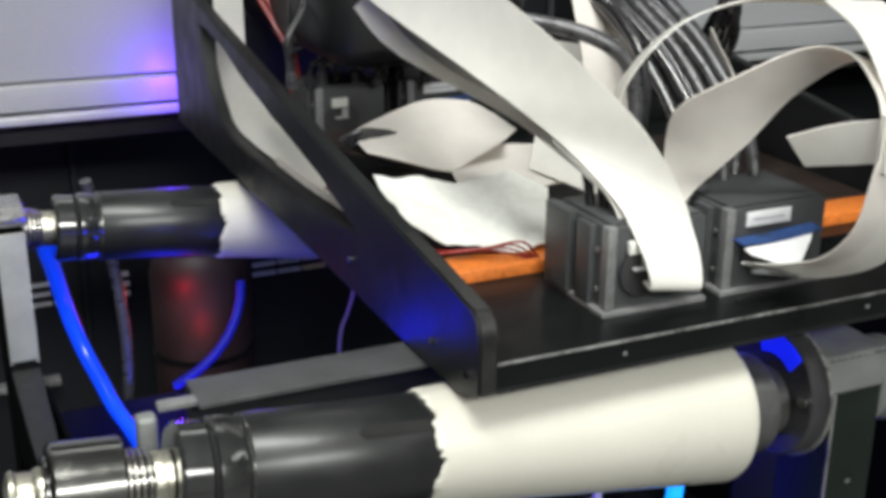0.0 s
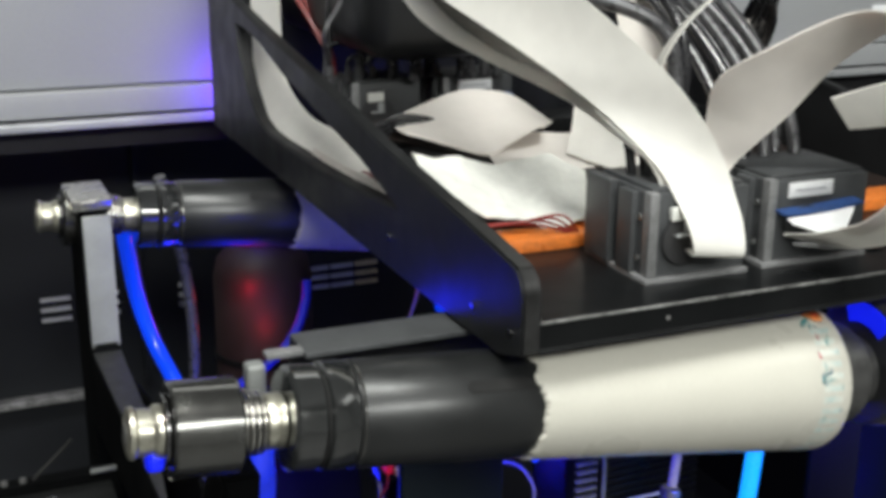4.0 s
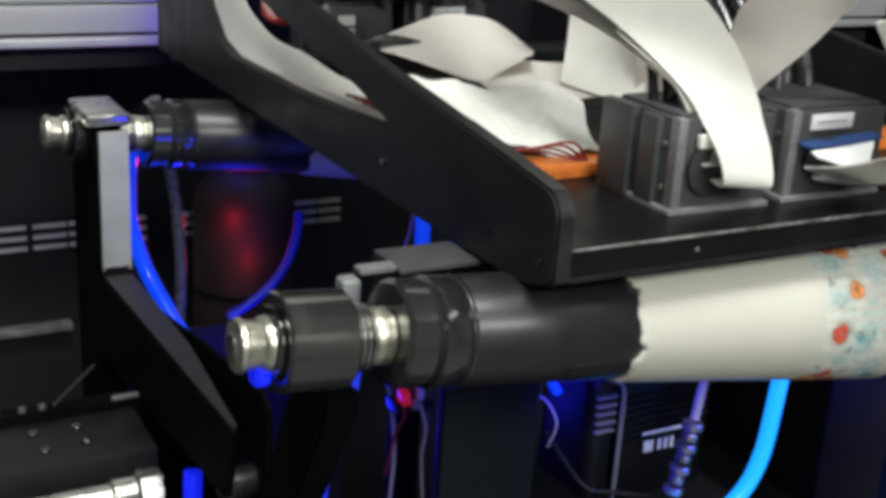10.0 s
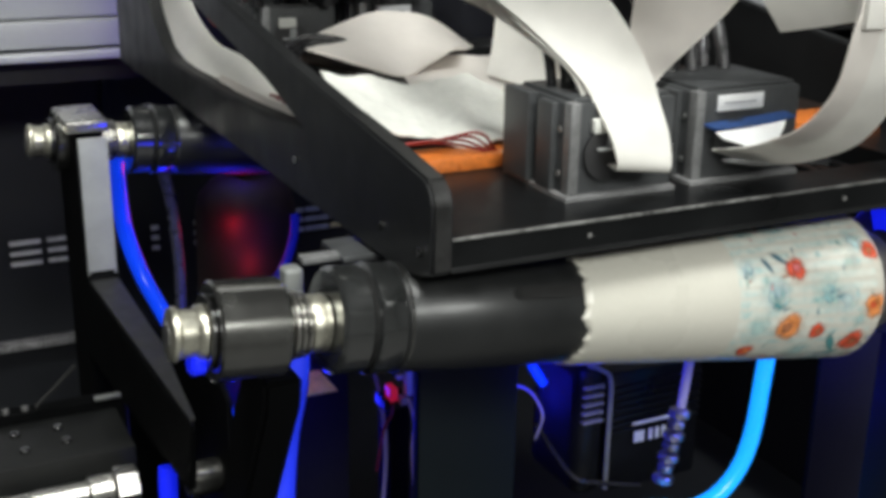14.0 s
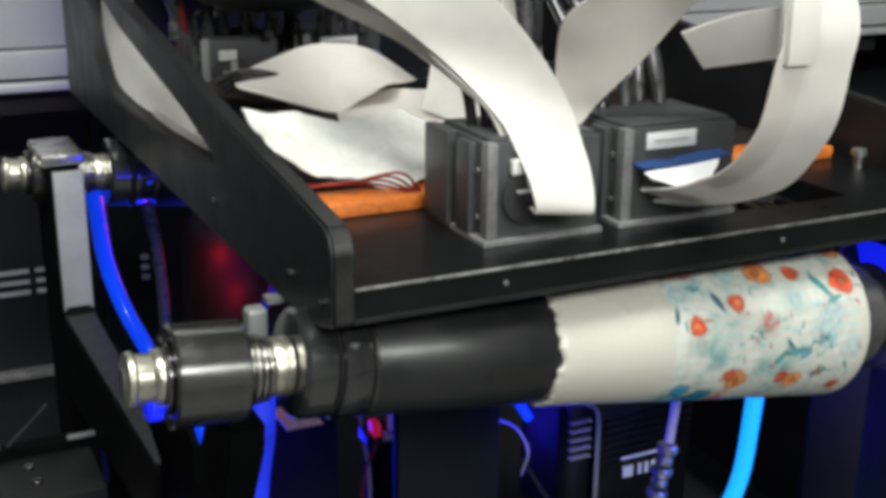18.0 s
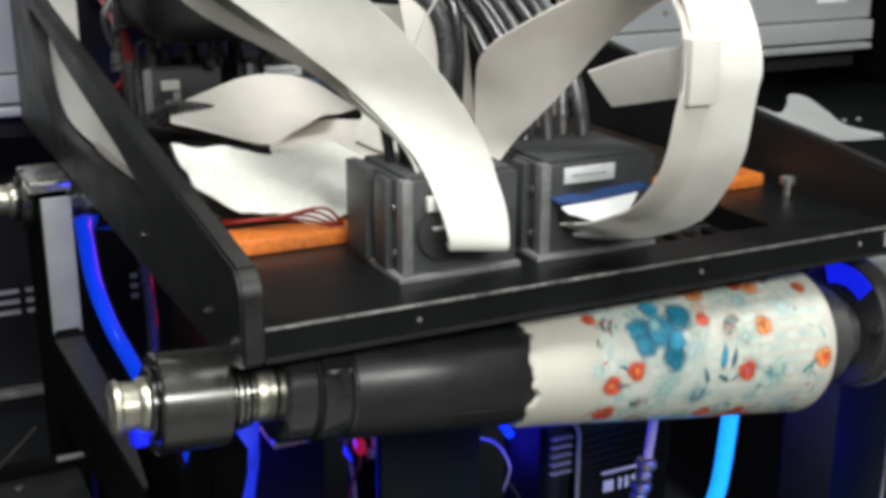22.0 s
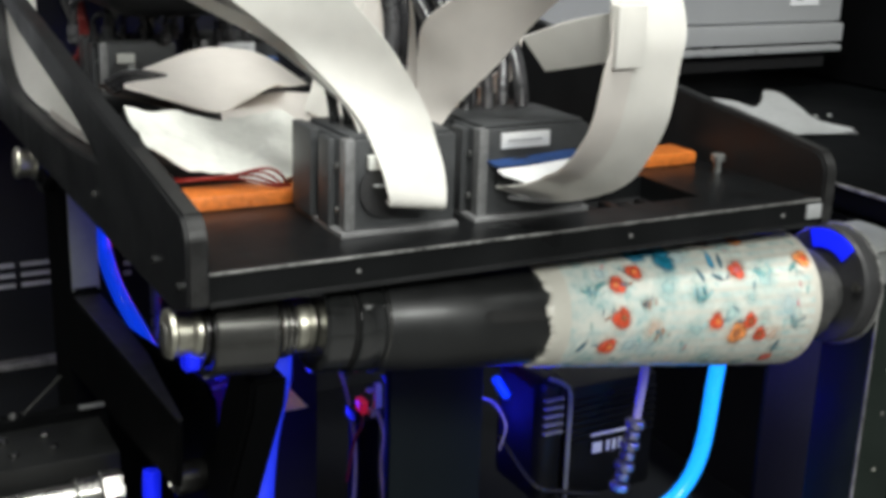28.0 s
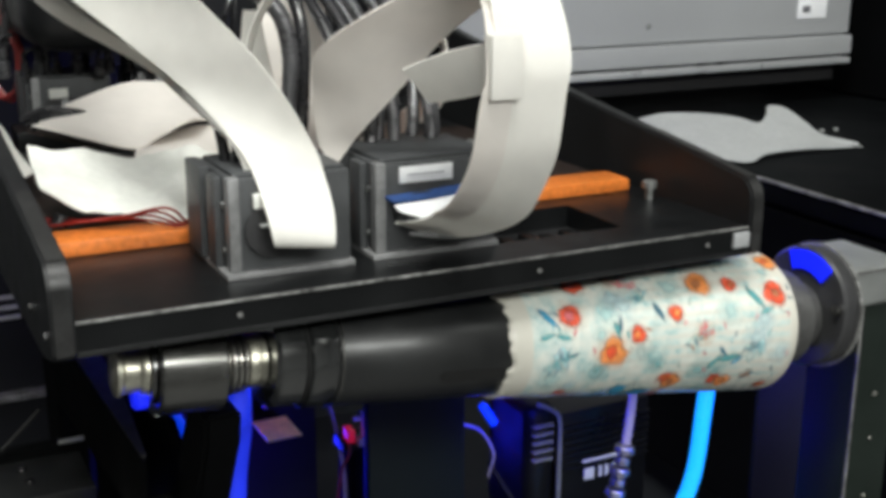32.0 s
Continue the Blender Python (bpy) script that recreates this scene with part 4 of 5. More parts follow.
def print_head(x, y, w, depth, blue):
    """A print head on the plate: casing, side slab, flange, cut-out, label."""
    h = 0.0475
    hd = part("print_head", box(x, x + w, y, y + depth, PLATE_Z + 0.003, PLATE_Z + h, 0.0014, 2), HEAD, carriage, "dark grey print head casing")
    part("flange", box(x - 0.003, x + w + 0.001, y - 0.003, y + depth + 0.004, PLATE_Z, PLATE_Z + 0.003, 0.0006), HEAD_RIM, hd, "paler flange")
    part("side_slab", box(x - 0.0035, x + 0.001, y + 0.012, y + 0.026, PLATE_Z + 0.003, PLATE_Z + h - 0.001, 0.001), HEAD, hd)
    part("side_slab", box(x - 0.005, x + 0.001, y + 0.032, y + depth + 0.002, PLATE_Z + 0.003, PLATE_Z + h + 0.0005, 0.001), HEAD, hd)
    part("corner_post", box(x - 0.0008, x + 0.005, y - 0.0012, y + 0.006, PLATE_Z + 0.003, PLATE_Z + h + 0.0008, 0.0015), HEAD_RIM, hd)
    part("top_lid", box(x + 0.003, x + w - 0.002, y + 0.003, y + depth - 0.003, PLATE_Z + h - 0.0005, PLATE_Z + h + 0.002, 0.001), HEAD, hd)
    cx = x + w * (0.34 if not blue else 0.36)
    b = lathe([(0, 0), (0, 0.0130), (-0.0012, 0.0142), (-0.0018, 0.0142), (-0.0018, 0)], 40, Matrix.Translation((cx, y - 0.0004, PLATE_Z + 0.023)) @ pose(0, 0, 0, 0, 0, 90) @ Matrix.Diagonal((1, 1, 0.72 if blue else 0.95, 1)))
    bmesh.ops.transform(b, matrix=Matrix.Translation((0, -0.0012, 0)), verts=b.verts)
    part("cable_mouth", b, FLANGE if not blue else HEAD, hd, "dark cable mouth")
    if blue:
        part("blue_card", strip([(x + 0.004, y - 0.001, PLATE_Z + 0.0315), (x + 0.03, y - 0.001, PLATE_Z + 0.0325), (x + 0.056, y - 0.001, PLATE_Z + 0.034)],
                                [(x + 0.006, y - 0.008, PLATE_Z + 0.0300), (x + 0.03, y - 0.010, PLATE_Z + 0.0305), (x + 0.058, y - 0.008, PLATE_Z + 0.0325)], 0.001, 6, 3), BLUE_CARD, hd, "glossy blue card")
        part("white_card", strip([(x + 0.005, y - 0.010, PLATE_Z + 0.0290), (x + 0.026, y - 0.011, PLATE_Z + 0.0300), (x + 0.049, y - 0.010, PLATE_Z + 0.0315)],
                                 [(x + 0.007, y - 0.0135, PLATE_Z + 0.0265), (x + 0.024, y - 0.028, PLATE_Z + 0.023), (x + 0.045, y - 0.014, PLATE_Z + 0.0295)], 0.001, 6, 3), WHITE, hd, "white connector card")
        part("lower_card", strip([(x + 0.0165, y - 0.002, PLATE_Z + 0.0125), (x + 0.036, y - 0.002, PLATE_Z + 0.0135), (x + 0.060, y - 0.002, PLATE_Z + 0.0115)],
                                 [(x + 0.0170, y - 0.004, PLATE_Z + 0.0115), (x + 0.038, y - 0.012, PLATE_Z + 0.0095), (x + 0.060, y - 0.006, PLATE_Z + 0.0105)], 0.0008, 6, 3), GREY_PAPER, hd, "pale lower card")
        part("head_label", box(x + 0.012, x + 0.041, y - 0.0013, y - 0.0002, PLATE_Z + 0.0375, PLATE_Z + 0.0455, 0.0002), WHITE, hd, "white printed label")
        part("label_print", box(x + 0.016, x + 0.036, y - 0.0018, y - 0.0011, PLATE_Z + 0.0410, PLATE_Z + 0.0420, 0), LABEL_GREY, hd, smooth=False)
    else:
        part("connector", box(x + 0.0105, x + 0.0235, y - 0.0045, y - 0.001, PLATE_Z + 0.0335, PLATE_Z + 0.0405, 0.0008), PAPER, hd, "white connector")
        part("connector", box(x + 0.0185, x + 0.0235, y - 0.0050, y - 0.001, PLATE_Z + 0.0265, PLATE_Z + 0.0325, 0.0008), GREY_PAPER, hd, "pale connector")
        part("connector_lip", box(x + 0.0130, x + 0.0235, y - 0.0065, y - 0.001, PLATE_Z + 0.0250, PLATE_Z + 0.0262, 0.0004), GREY_PAPER, hd)
    for z in (0.012, 0.034):
        part("casing_screw", lathe([(0, 0), (0, 0.0016), (-0.001, 0.0016), (-0.001, 0)], 10, Matrix.Translation((x - 0.0002, y + 0.009, PLATE_Z + z))), ALU, hd)
    return hd


print_head(-0.0440, -0.0025, 0.0600, 0.055, False)
print_head(0.0300, -0.0015, 0.0660, 0.055, True)
print_head(-0.0750, 0.365, 0.055, 0.05, False)
print_head(0.0, 0.365, 0.060, 0.05, True)


def cable(left, right, mat=RIBBON, label="cream flat ribbon cable", sag=0.0, thick=0.0009):
    return part("ribbon_cable", strip(left, right, thick, 8, 6, sag), mat, carriage, label)


# front head: the cable that bows out of its mouth and climbs back over the carriage
cable([(-0.024, -0.006, 1.072), (-0.029, -0.021, 1.074), (-0.031, -0.018, 1.087), (-0.031, -0.002, 1.101), (-0.035, 0.010, 1.114), (-0.049, 0.042, 1.137), (-0.072, 0.080, 1.161), (-0.100, 0.15, 1.190), (-0.13, 0.24, 1.225), (-0.15, 0.33, 1.25)],
      [(0.000, -0.006, 1.070), (-0.001, -0.024, 1.071), (0.001, -0.019, 1.086), (0.000, -0.011, 1.101), (-0.003, -0.007, 1.114), (-0.014, 0.000, 1.137), (-0.030, 0.018, 1.163), (-0.055, 0.060, 1.196), (-0.085, 0.13, 1.235), (-0.11, 0.22, 1.27)])
SECOND = [(-0.034, 0.018, 1.118), (-0.047, 0.056, 1.139), (-0.052, 0.088, 1.1475), (-0.062, 0.130, 1.155), (-0.074, 0.146, 1.164), (-0.083, 0.160, 1.173), (-0.092, 0.172, 1.186), (-0.099, 0.180, 1.203)]
cable([(-0.037, 0.016, 1.116), (-0.050, 0.060, 1.134), (-0.052, 0.095, 1.1395), (-0.062, 0.137, 1.147), (-0.0755, 0.152, 1.155), (-0.0865, 0.167, 1.1626), (-0.098, 0.180, 1.174), (-0.108, 0.190, 1.190)], SECOND, RIBBON, "second cream ribbon cable under the first")
cable([(-0.029, -0.004, 1.082), (-0.0325, 0.004, 1.100), (-0.037, 0.016, 1.116), (-0.050, 0.048, 1.136)], [(-0.024, -0.004, 1.082), (-0.026, 0.004, 1.100), (-0.034, 0.018, 1.118), (-0.047, 0.046, 1.139)], RIBBON, "cream ribbon edge beside the first cable")
# shade under the upper cable, painted as a dark strip
cable(SECOND[1:], [(-0.0485, 0.048, 1.1385), (-0.058, 0.064, 1.148), (-0.066, 0.080, 1.157), (-0.075, 0.097, 1.166), (-0.085, 0.122, 1.176), (-0.095, 0.147, 1.187), (-0.105, 0.172, 1.198)], RIBBON_SHADE, "ribbed underside between the two cables, its shade painted dark")
# second head: the loop towards the room and back over
EDGE_R = [(0.050, -0.008, 1.0690), (0.064, -0.028, 1.0690), (0.074, -0.046, 1.0755), (0.079, -0.062, 1.0855), (0.0785, -0.076, 1.1005), (0.079, -0.087, 1.120),
          (0.0805, -0.090, 1.145), (0.083, -0.0895, 1.160), (0.084, -0.081, 1.178), (0.088, -0.058, 1.200), (0.098, -0.022, 1.211)]
EDGE_L = [(0.038, -0.006, 1.0735), (0.0415, -0.026, 1.079), (0.040, -0.045, 1.0865), (0.039, -0.062, 1.0945), (0.038, -0.077, 1.107), (0.0385, -0.086, 1.122),
          (0.0405, -0.090, 1.147), (0.0475, -0.0895, 1.163), (0.049, -0.081, 1.181), (0.052, -0.058, 1.203), (0.060, -0.022, 1.214)]
cable(EDGE_L, EDGE_R)
# the thin strip that leaves the clip, folds over and falls behind the first head
cable([(0.040, -0.0925, 1.150), (0.041, -0.0905, 1.168), (0.046, -0.078, 1.182), (0.054, -0.050, 1.193), (0.052, -0.020, 1.190), (0.024, 0.001, 1.172), (0.010, 0.022, 1.155), (0.012, 0.034, 1.136), (0.0145, 0.036, 1.110), (0.019, 0.030, 1.097)],
      [(0.055, -0.0920, 1.150), (0.056, -0.0900, 1.168), (0.063, -0.076, 1.178), (0.074, -0.048, 1.186), (0.083, -0.018, 1.180), (0.067, 0.0, 1.161), (0.047, 0.008, 1.136), (0.034, 0.018, 1.118), (0.0285, 0.025, 1.108), (0.022, 0.028, 1.098)], RIBBON_WARM, "cream cable folded over behind the heads")
TOP = [(0.094, -0.052, 1.202), (0.086, -0.020, 1.211), (0.046, 0.002, 1.213), (0.010, 0.010, 1.205), (-0.010, 0.016, 1.190), (-0.021, 0.024, 1.170), (-0.024, 0.03, 1.150)]
cable(TOP, [(x + 0.009, y + 0.022, z - 0.006) for x, y, z in TOP], RIBBON, "cream cable arching back over the heads")
cable([(x - 0.002, y - 0.0022, z + 0.001) for x, y, z in EDGE_L[2:9]], [(p[0] * 0.68 + q[0] * 0.32, p[1] - 0.0022, p[2] * 0.68 + q[2] * 0.32) for p, q in zip(EDGE_L[2:9], EDGE_R[2:9])], RIBBON_WARM, "narrow second layer on the loop")
part("cable_clip", box(0.041, 0.056, -0.0960, -0.0885, 1.146, 1.173, 0.001), RIBBON, carriage, "pale clip on the cable's edge")
cable([(0.049, -0.089, 1.170), (0.036, -0.068, 1.164), (0.022, -0.05, 1.155)], [(0.050, -0.089, 1.149), (0.043, -0.066, 1.143), (0.035, -0.05, 1.139)], RIBBON, "short cable tongue")
cable([(0.052, 0.07, 1.10), (0.10, 0.10, 1.115), (0.14, 0.14, 1.13), (0.16, 0.20, 1.16)], [(0.055, 0.09, 1.085), (0.10, 0.125, 1.09), (0.15, 0.165, 1.10), (0.18, 0.23, 1.125)], RIBBON_WARM, "cable behind the second head")
# folded cables lying behind the side bracket
bm = strip([(-0.109, 0.16, 1.096), (-0.083, 0.16, 1.089), (-0.051, 0.16, 1.084), (-0.030, 0.16, 1.083), (-0.017, 0.16, 1.086), (-0.006, 0.155, 1.080), (0.006, 0.15, 1.074)],
           [(-0.113, 0.085, 1.084), (-0.105, 0.085, 1.080), (-0.088, 0.085, 1.072), (-0.067, 0.083, 1.067), (-0.048, 0.082, 1.0635), (-0.034, 0.082, 1.063), (-0.025, 0.082, 1.062)], 0.0009, 10, 14, 0.003)
for v in bm.verts:
    p = v.co
    v.co.z += 0.0035 * noise.noise(Vector((p.x * 45, p.y * 38, 0.2))) + 0.0016 * noise.noise(Vector((p.x * 130, p.y * 90, 1.2)))
part("ribbon_cable", bm, PAPER, carriage, "crumpled white cable sheet", angle=18)
cable([(-0.083, 0.27, 1.092), (-0.059, 0.27, 1.101), (-0.032, 0.27, 1.109), (-0.010, 0.27, 1.109), (0.014, 0.27, 1.103), (0.046, 0.27, 1.082)],
      [(-0.101, 0.19, 1.1000), (-0.087, 0.19, 1.0955), (-0.073, 0.19, 1.0905), (-0.044, 0.19, 1.0815), (-0.027, 0.19, 1.088), (-0.007, 0.19, 1.097)], RIBBON_WARM, "arched cream cable", 0.002)
cable([(-0.090, 0.31, 1.082), (-0.065, 0.30, 1.086), (-0.040, 0.28, 1.090), (-0.015, 0.26, 1.090)], [(-0.098, 0.235, 1.088), (-0.080, 0.22, 1.084), (-0.055, 0.21, 1.078), (-0.030, 0.20, 1.078)], SHADE_BROWN, "dark sheet painted in as shade under the arch")
cable([(-0.030, 0.235, 1.082), (-0.014, 0.22, 1.084), (0.004, 0.22, 1.087), (0.024, 0.22, 1.085), (0.047, 0.22, 1.084)], [(-0.050, 0.165, 1.0800), (-0.036, 0.165, 1.0805), (-0.020, 0.16, 1.0790), (-0.004, 0.152, 1.0770), (0.018, 0.15, 1.0780)], RIBBON_WARM, "pinkish folded cable")
for k in range(3):
    part("cable_loop", pipe([(-0.100 + 0.003 * k, 0.245, 1.094 - 0.003 * k), (-0.086, 0.24, 1.1005 - 0.0035 * k), (-0.068, 0.235, 1.0985 - 0.003 * k), (-0.056, 0.24, 1.0935 - 0.003 * k), (-0.045, 0.25, 1.092 - 0.003 * k)], 0.0022, 8), TUBE_BLACK, carriage, "black cable loop")
cable([(0.030, 0.20, 1.16), (0.026, 0.20, 1.13), (0.018, 0.19, 1.10), (0.006, 0.175, 1.082)], [(0.06, 0.15, 1.16), (0.05, 0.14, 1.12), (0.037, 0.13, 1.092), (0.022, 0.11, 1.078)], RIBBON, "cream cable falling behind the first head")
cable([(0.018, 0.16, 1.215), (0.022, 0.14, 1.155), (0.027, 0.13, 1.108), (0.030, 0.13, 1.083)], [(0.060, 0.16, 1.215), (0.061, 0.14, 1.155), (0.062, 0.13, 1.106), (0.065, 0.13, 1.085)], RIBBON_WARM, "cable hanging between the heads")
# the cable seen through the bracket's opening
cable([(-0.117, 0.502, 1.165), (-0.117, 0.500, 1.126), (-0.117, 0.497, 1.090), (-0.117, 0.460, 1.063), (-0.117, 0.402, 1.0565), (-0.117, 0.29, 1.0605), (-0.117, 0.19, 1.0665)],
      [(-0.098, 0.480, 1.165), (-0.098, 0.479, 1.126), (-0.099, 0.468, 1.094), (-0.100, 0.405, 1.0750), (-0.100, 0.336, 1.0735), (-0.1005, 0.268, 1.0700), (-0.102, 0.19, 1.0730)], RIBBON, "cream cable inside the bracket")
cable([(-0.119, 0.33, 1.0585), (-0.119, 0.27, 1.0600), (-0.119, 0.20, 1.0640), (-0.119, 0.14, 1.0690)], [(-0.1175, 0.33, 1.0640), (-0.1175, 0.27, 1.0650), (-0.1175, 0.20, 1.0680), (-0.1175, 0.14, 1.0720)], RIBBON_WARM, "narrow cable beside it")
random.seed(21)
for k in range(9):
    d = random.uniform(-0.006, 0.006)
    part("red_wire", pipe([(-0.100 + d, 0.52, 1.20), (-0.088 + d, 0.46, 1.165 + d), (-0.079 + d * 0.6, 0.43, 1.135 + d), (-0.074 + d * 0.6, 0.42, 1.110 - d), (-0.077 + d * 0.6, 0.42, 1.090 + d * 0.5), (-0.086 + d, 0.425, 1.080 - d * 0.4), (-0.094, 0.44, 1.090 + d)], 0.0018, 6), RED_WIRE, carriage, "red wire in a thick bundle")
for k in range(5):
    part("red_wire", pipe([(-0.117, 0.225 - 0.012 * k, 1.0690), (-0.115, 0.195 - 0.010 * k, 1.0715 + 0.0006 * k), (-0.116, 0.165 - 0.006 * k, 1.0705), (-0.118, 0.138, 1.0700)], 0.0011, 6), RED_WIRE, carriage, "red wire")
for k in range(4):
    part("red_wire", pipe([(-0.112, 0.115 - 0.006 * k, 1.0640), (-0.088 + 0.003 * k, 0.090 - 0.004 * k, 1.066 + 0.0012 * k), (-0.068 + 0.004 * k, 0.078 - 0.003 * k, 1.0675 + 0.0022 * k), (-0.050 + 0.002 * k, 0.070, 1.0635)], 0.0008, 6), RED_WIRE, carriage, "thin red wire")
part("wire_plug", lathe(ring_profile(0, 0.008, 0.0042, 0.001), 16, Matrix.Translation((-0.106, 0.098, 1.062)) @ pose(0, 0, 0, 0, -60, 20)), TUBE_BLACK, carriage, "small black plug")
# ink tubes
for x, y, dx in ((-0.0345, 0.032, 0), (-0.0290, 0.027, 0), (-0.0215, 0.032, 0), (-0.0165, 0.026, 0)):
    part("ink_tube", pipe([(x, y, 1.095), (x - 0.001, y, 1.110), (x - 0.0045, y + 0.003, 1.130), (x - 0.011, y + 0.015, 1.155), (x - 0.026, y + 0.05, 1.185), (x - 0.055, y + 0.12, 1.215)], 0.0027, 10), TUBE_BLACK, carriage, "black ink tube")
for x, y, dx in ((0.038, 0.040, 0.004), (0.045, 0.032, 0.005), (0.052, 0.040, 0.006), (0.058, 0.030, 0.004), (0.072, 0.040, 0.006), (0.080, 0.030, 0.003), (0.086, 0.038, 0.003)):
    part("ink_tube", pipe([(x, y + 0.012, 1.095), (x + dx, y + 0.018, 1.112), (x + dx * 2, y + 0.036, 1.135), (x + dx, y + 0.075, 1.17), (x - dx * 2, y + 0.13, 1.205)], 0.0036, 10), TUBE_GREY if x > 0.05 else TUBE_BLACK, carriage, "dark ink tube")
part("ink_hose", pipe([(0.006, 0.062, 1.095), (0.010, 0.064, 1.125), (0.012, 0.066, 1.150), (0.006, 0.070, 1.172), (-0.015, 0.08, 1.186), (-0.05, 0.11, 1.192), (-0.09, 0.16, 1.19)], 0.0045, 12), TUBE_GREY, carriage, "thick glossy hose")
part("ink_hose", pipe([(0.016, 0.066, 1.095), (0.019, 0.068, 1.130), (0.020, 0.07, 1.16), (0.015, 0.08, 1.185), (0.0, 0.10, 1.205), (-0.04, 0.15, 1.22)], 0.0035, 12), TUBE_BLACK, carriage, "thick glossy hose")
# valves, elbows and thin lines on the rear heads
random.seed(17)
for k in range(12):
    x, y = -0.092 + 0.0125 * k + random.uniform(-0.003, 0.003), 0.352 + random.uniform(0.0, 0.025)
    h = random.uniform(0.010, 0.022)
    valve_body = part("valve", lathe([(0, 0), (0, 0.0042), (h * 0.5, 0.0042), (h * 0.55, 0.0028), (h, 0.0028), (h, 0)], 12, Matrix.Translation((x, y, 1.103)) @ pose(0, 0, 0, 0, -90, 0)), random.choice((TUBE_BLACK, TUBE_GREY, HEAD)), carriage, "small dark valve")
    part("elbow", pipe([(x, y, 1.103 + h), (x, y, 1.107 + h), (x + 0.003, y - 0.002, 1.111 + h), (x + random.uniform(0.006, 0.012), y - 0.004, 1.112 + h)], 0.0017, 8, 4), random.choice((TUBE_GREY, NUT, TUBE_BLACK)), valve_body)
for k in range(6):
    x = -0.095 + 0.030 * k
    part("ink_tube", pipe([(x, 0.36, 1.12), (x + random.uniform(-0.01, 0.01), 0.34, 1.145), (x + random.uniform(-0.02, 0.02), 0.36, 1.175), (x + random.uniform(-0.02, 0.02), 0.42, 1.21)], 0.0022, 8), TUBE_BLACK if k % 2 else TUBE_GREY, carriage, "thin dark ink tube")
random.seed(4)
for k in range(9):
    x = -0.09 + 0.028 * k
    part("ink_tube", pipe([(x, 0.385, 1.10), (x + 0.004, 0.39, 1.14), (x + 0.01, 0.40, 1.18), (x + 0.02, 0.43, 1.24)], 0.003, 8), TUBE_BLACK, carriage, "dark ink tube")
for k in range(5):
    z = 1.215 + 0.012 * k
    part("ink_tube", pipe([(0.0, 0.20 + 0.02 * k, z + 0.02), (0.05, 0.14, z + 0.005), (0.10, 0.13, z - 0.01), (0.15, 0.16, z - 0.05), (0.17, 0.22, z - 0.11)], 0.003, 8), TUBE_BLACK, carriage, "dark ink tube")


# ---- the printed pattern, laid down band by band and motif by motif as the carriage passes ----
ink_rows = []


def on_wall(u, a, lift):
    """A point on the tumbler's wall: u metres from the rim, a degrees round, lift above the wall."""
    r = R0 + (R1 - R0) * u / LENGTH + lift
    if u > LENGTH - 0.006:
        s = min((u - LENGTH + 0.006) / 0.006, 1)
        r -= 0.006 * (1 - math.sqrt(max(1 - s * s, 0)))
    return Vector((u, -r * math.cos(radians(a)), r * math.sin(radians(a))))


def soften(m, inner, outer, strength):
    """Watercolour edge: the ink thins out towards the rim of its patch, unevenly."""
    nt = m.node_tree
    tc, sep, noi = nt.nodes.new("ShaderNodeTexCoord"), nt.nodes.new("ShaderNodeSeparateXYZ"), nt.nodes.new("ShaderNodeTexNoise")
    noi.inputs["Scale"].default_value, noi.inputs["Detail"].default_value = 260, 3
    nt.links.new(tc.outputs["Object"], noi.inputs["Vector"])
    nt.links.new(tc.outputs["UV"], sep.inputs[0])
    mad, rng = nt.nodes.new("ShaderNodeMath"), nt.nodes.new("ShaderNodeMapRange")
    mad.operation = "MULTIPLY_ADD"
    mad.inputs[1].default_value = 0.55
    nt.links.new(noi.outputs["Fac"], mad.inputs[0])
    nt.links.new(sep.outputs[0], mad.inputs[2])
    rng.inputs[1].default_value, rng.inputs[2].default_value = inner + 0.27, outer + 0.27
    rng.inputs[3].default_value, rng.inputs[4].default_value = strength, 0
    nt.links.new(mad.outputs[0], rng.inputs[0])
    nt.links.new(rng.outputs[0], nt.nodes["Principled BSDF"].inputs["Alpha"])
    return m


INK = {}
for nm, c in (("coral", (0.66, 0.085, 0.035)), ("orange", (0.74, 0.27, 0.08)), ("teal", (0.07, 0.30, 0.31)), ("blue", (0.03, 0.27, 0.44)),
              ("navy", (0.03, 0.13, 0.19)), ("deep", (0.012, 0.19, 0.30)), ("sage", (0.36, 0.50, 0.46)), ("pink", (0.55, 0.14, 0.16)), ("pale", (0.26, 0.48, 0.52)), ("brown", (0.34, 0.13, 0.06))):
    INK[nm] = soften(material("ink_" + nm, c, 0.34, 0, 0.4, 120, 0, 420), 0.50, 1.0, 0.95)
for nm, c in (("wash_teal", (0.42, 0.64, 0.64)), ("wash_blue", (0.50, 0.66, 0.70)), ("wash_peach", (0.72, 0.50, 0.38)), ("wash_deep", (0.16, 0.44, 0.46)), ("wash_grey", (0.48, 0.55, 0.52))):
    INK[nm] = soften(material("ink_" + nm, c, 0.34, 0, 0.25, 120, 0, 420), 0.0, 1.0, 0.62)


